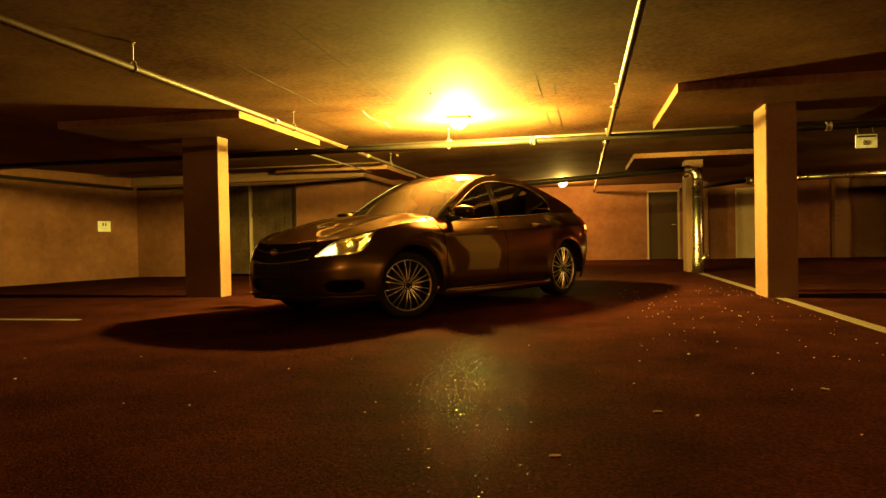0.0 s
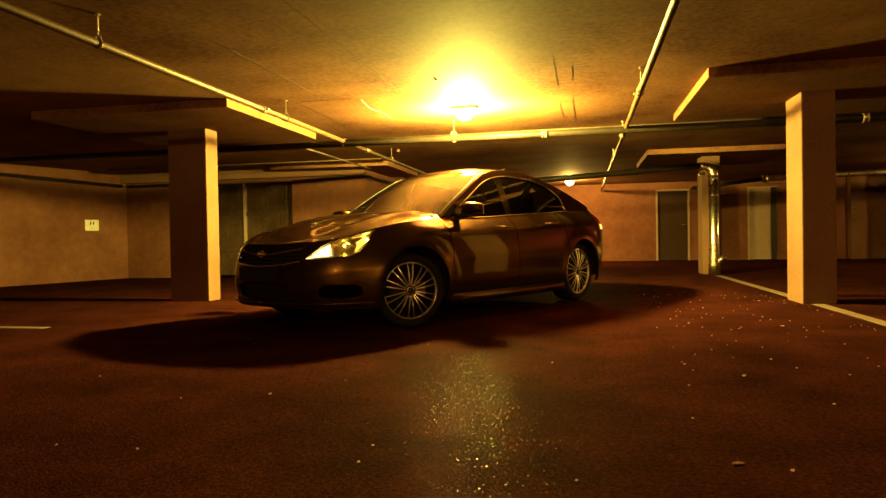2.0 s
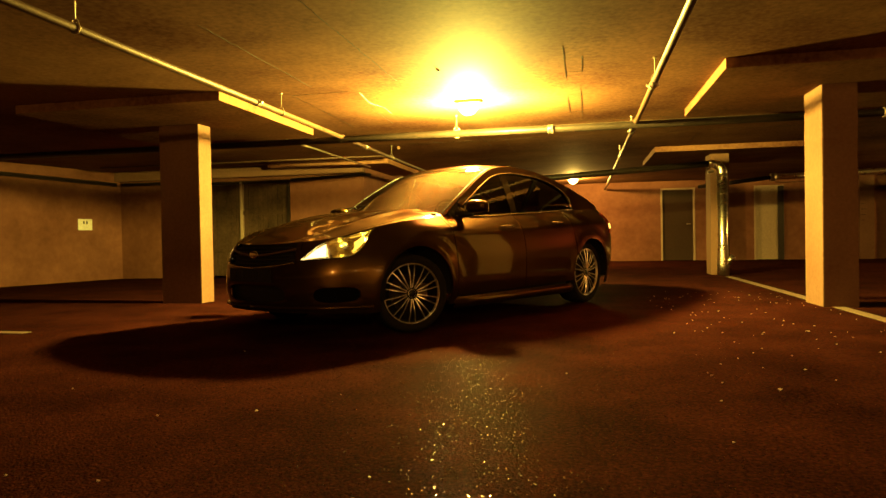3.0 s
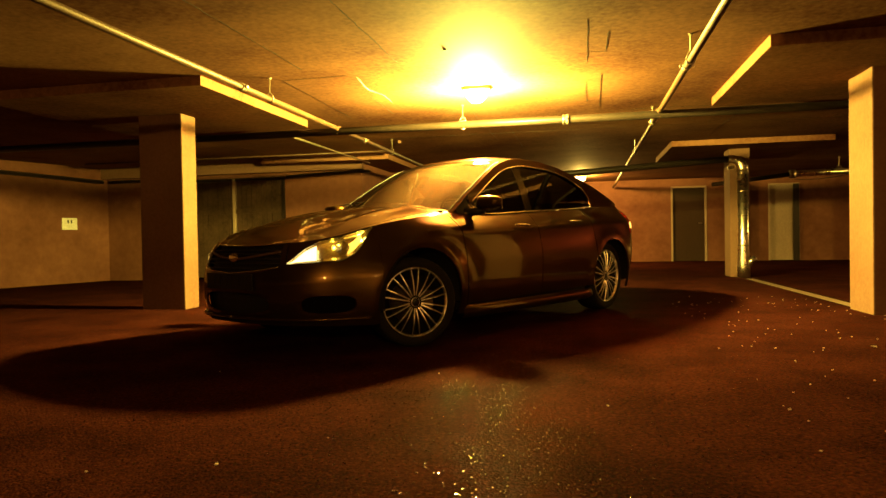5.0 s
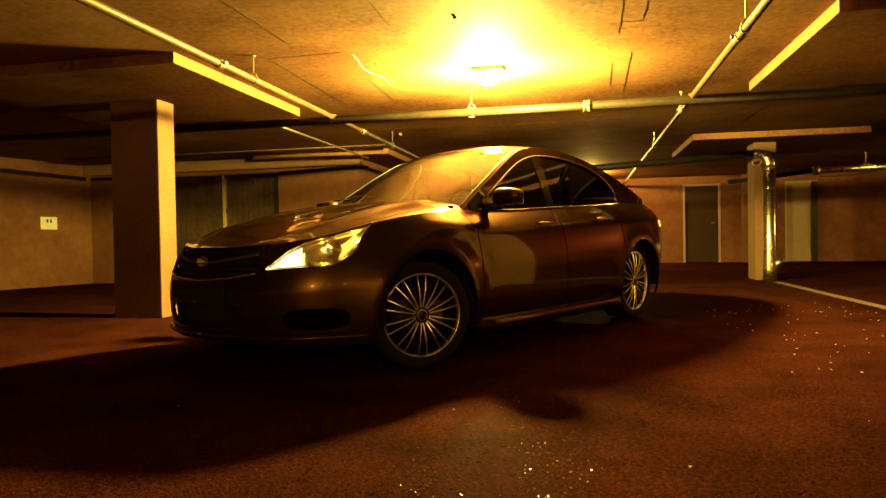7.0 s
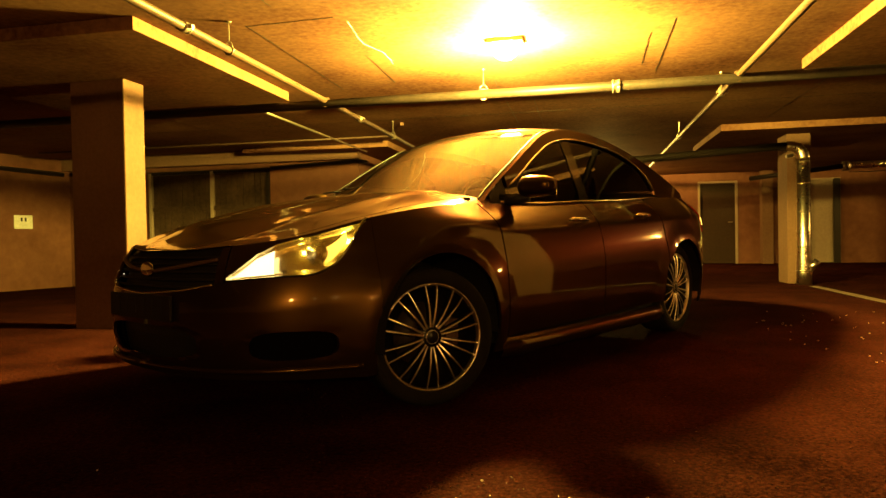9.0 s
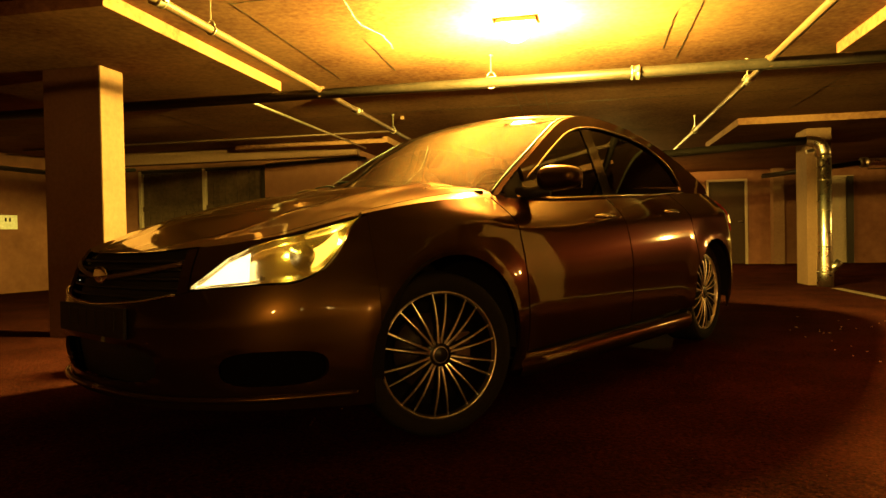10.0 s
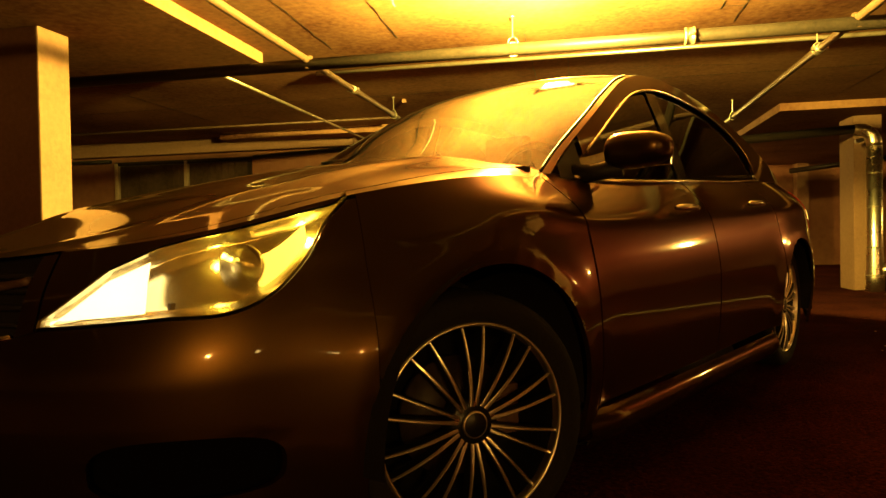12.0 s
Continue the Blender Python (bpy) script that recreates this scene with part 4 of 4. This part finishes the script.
part("lower_grille", grid([[Vector((skin(2 - (2 - at_y(0.4)) * abs(k) / 12, v0, -0.05).x, math.copysign(skin(2 - (2 - at_y(0.4)) * abs(k) / 12, v0, -0.05).y, k), skin(2 - (2 - at_y(0.4)) * abs(k) / 12, v0).z)) for v0 in (0.1, 0.3, 0.5)] for k in range(-12, 13)]), BLACK, car)
plate = part("number_plate", box((2.272, -0.26, 0.415), (2.284, 0.26, 0.515), 0.003), BLACK, car, "dim front plate with dark bars")
for k in range(6):
    part("plate_bar", box((2.283, -0.21 + 0.072 * k, 0.44), (2.2865, -0.165 + 0.072 * k, 0.5)), BLACK, plate)

# wipers
for a, b_ in (((0.92, 0.30, 0.985), (0.86, -0.35, 1.03)), ((0.93, -0.22, 0.99), (0.80, -0.62, 1.02))):
    part("wiper", tube([a, (Vector(a) + Vector(b_)) / 2 + Vector((0.012, 0, 0.012)), b_], 0.005, 6), BLACK, car, smooth=True)
part("roof_fin", tube([(-1.0, 0, 1.475), (-1.06, 0, 1.5), (-1.12, 0, 1.515), (-1.14, 0, 1.47)], [0.004, 0.012, 0.01, 0.012], 8), PAINT, car, smooth=True)

# interior
part("dashboard", box((0.45, -0.62, 0.75), (0.98, 0.62, 0.93), 0.05), BLACK, car)
part("cabin_floor", box((-1.9, -0.74, 0.25), (1.0, 0.74, 0.3)), CLOTH, car)
part("firewall", box((0.96, -0.7, 0.25), (1.0, 0.7, 0.92)), BLACK, car)
part("parcel_shelf", box((-1.9, -0.6, 0.93), (-1.32, 0.6, 0.96), 0.01), CLOTH, car)
for y in (0.36, -0.36):
    bm = add_box(bmesh.new(), (-0.25, y - 0.25, 0.4), (0.3, y + 0.25, 0.56), 0.06)
    part("seat_cushion", bm, CLOTH, car)
    back = box((-0.07, y - 0.24, 0.5), (0.07, y + 0.24, 1.08), 0.06)
    for v in back.verts:
        v.co.x -= 0.22 + 0.35 * (v.co.z - 0.5)
    part("seat_back", back, CLOTH, car)
    head = box((-0.51, y - 0.13, 1.1), (-0.41, y + 0.13, 1.27), 0.04)
    part("headrest", head, CLOTH, car)
bm = box((-1.4, -0.62, 0.45), (-1.15, 0.62, 1.0), 0.06)
part("rear_seat", bm, CLOTH, car)
wheel_ring = [Vector((0.36 + 0.07 * math.sin(a), 0.36 + 0.18 * math.cos(a), 0.9 + 0.165 * math.sin(a))) for a in [2 * math.pi * k / 32 for k in range(33)]]
part("steering_wheel", tube(wheel_ring, 0.014, 8, False), BLACK, car, smooth=True)

# ---- wheels ----
def revolve(profile, n=64):
    """A turned body about the y axis from (radius, y) points."""
    bm = bmesh.new()
    rings = [[bm.verts.new((r * math.cos(2 * math.pi * k / n), y, r * math.sin(2 * math.pi * k / n))) for k in range(n)] for r, y in profile]
    for a, b2 in zip(rings, rings[1:]):
        for k in range(n):
            bm.faces.new((a[k], a[(k + 1) % n], b2[(k + 1) % n], b2[k]))
    return bm


def spoke_mesh():
    """A slim blade, bowed out to the rim, with a machined face."""
    bm = bmesh.new()
    steps = 8
    rings = []
    for k in range(steps + 1):
        t = k / steps
        r = 0.045 + 0.19 * t
        w = 0.0052 - 0.0014 * t
        y = -0.012 + 0.020 * math.sin(math.pi * min(1, t * 0.75 + 0.1)) - 0.004 * t
        rings.append([bm.verts.new(p) for p in ((r, y - 0.03, -w * 1.3), (r, y - 0.004, -w), (r, y, -w * 0.45), (r, y, w * 0.45), (r, y - 0.004, w), (r, y - 0.03, w * 1.3))])
    for a, b2 in zip(rings, rings[1:]):
        for k in range(5):
            f = bm.faces.new((a[k], a[k + 1], b2[k + 1], b2[k]))
            f.material_index = 1 if k in (1, 2, 3) else 0
    data = bpy.data.meshes.new("spoke")
    bm.to_mesh(data)
    bm.free()
    data.materials.append(ALLOY_DARK)
    data.materials.append(MACHINED)
    return data


spoke_data = spoke_mesh()
TYRE = [(0.236, -0.205), (0.262, -0.218), (0.296, -0.214), (0.312, -0.2), (0.3175, -0.16), (0.318, -0.11), (0.3175, -0.06), (0.312, -0.012), (0.3, 0.004), (0.275, 0.008), (0.252, 0.003), (0.243, -0.006)]


def wheel(hub, side):
    tyre = part("wheel", revolve(TYRE, 72), RUBBER, car, "black low-profile tyre on a many-spoked alloy rim", True)
    steer = -24.0 if hub > 0 else 0.0
    size = 0.945 if hub > 0 else 1.03
    base = Matrix.Translation((hub, (0.745 if hub > 0 else 0.73) * side, 0.299 if hub > 0 else 0.328)) @ pose(0, 0, 0, 0, 0, steer)
    tyre.matrix_basis = base @ pose(0, 0.105 * side, 0, 0, 0, 0 if side > 0 else 180) @ Matrix.Diagonal((size, 1, size, 1))
    part("rim", revolve([(0.245, -0.004), (0.2415, 0.0025), (0.2375, 0.0015), (0.2355, -0.006), (0.232, -0.02)], 72), MACHINED, tyre, "bright machined rim edge", True)
    part("barrel", revolve([(0.233, -0.018), (0.222, -0.06), (0.218, -0.19), (0.05, -0.195)], 48), ALLOY_DARK, tyre, "dark rim barrel", True)
    part("brake_disc", revolve([(0.03, -0.1), (0.15, -0.1), (0.15, -0.125), (0.03, -0.125)], 48), BLACK_IRON, tyre, "steel brake disc", True)
    part("caliper", box((-0.17, -0.15, -0.06), (-0.1, -0.075, 0.07), 0.015), IRON, tyre, "brake caliper")
    cap = part("hub", revolve([(0.066, -0.05), (0.062, -0.018), (0.05, -0.012), (0.034, -0.014), (0.031, -0.006), (0.028, -0.004), (0.0005, -0.003)], 32), ALLOY_DARK, tyre, "dark hub with a plain cap", True)
    part("hub_ring", revolve([(0.033, -0.008), (0.032, -0.003), (0.029, -0.003)], 32), MACHINED, tyre, "bright ring round the hub cap", True)
    for k in range(5):
        a = 2 * math.pi * (k + 0.25) / 5
        part("wheel_bolt", tube([(0.05 * math.cos(a), -0.03, 0.05 * math.sin(a)), (0.05 * math.cos(a), -0.006, 0.05 * math.sin(a))], 0.006, 6), CHROME, tyre)
    for k in range(10):
        for d in (-1, 1):
            s = new("spoke", spoke_data)
            s.parent = tyre
            s.matrix_basis = pose(0, 0, 0, 0, 36 * k + 18.0 + d * 7.0, 0)


for hub in (1.372, -1.325):
    for side in (1, -1):
        wheel(hub, side)
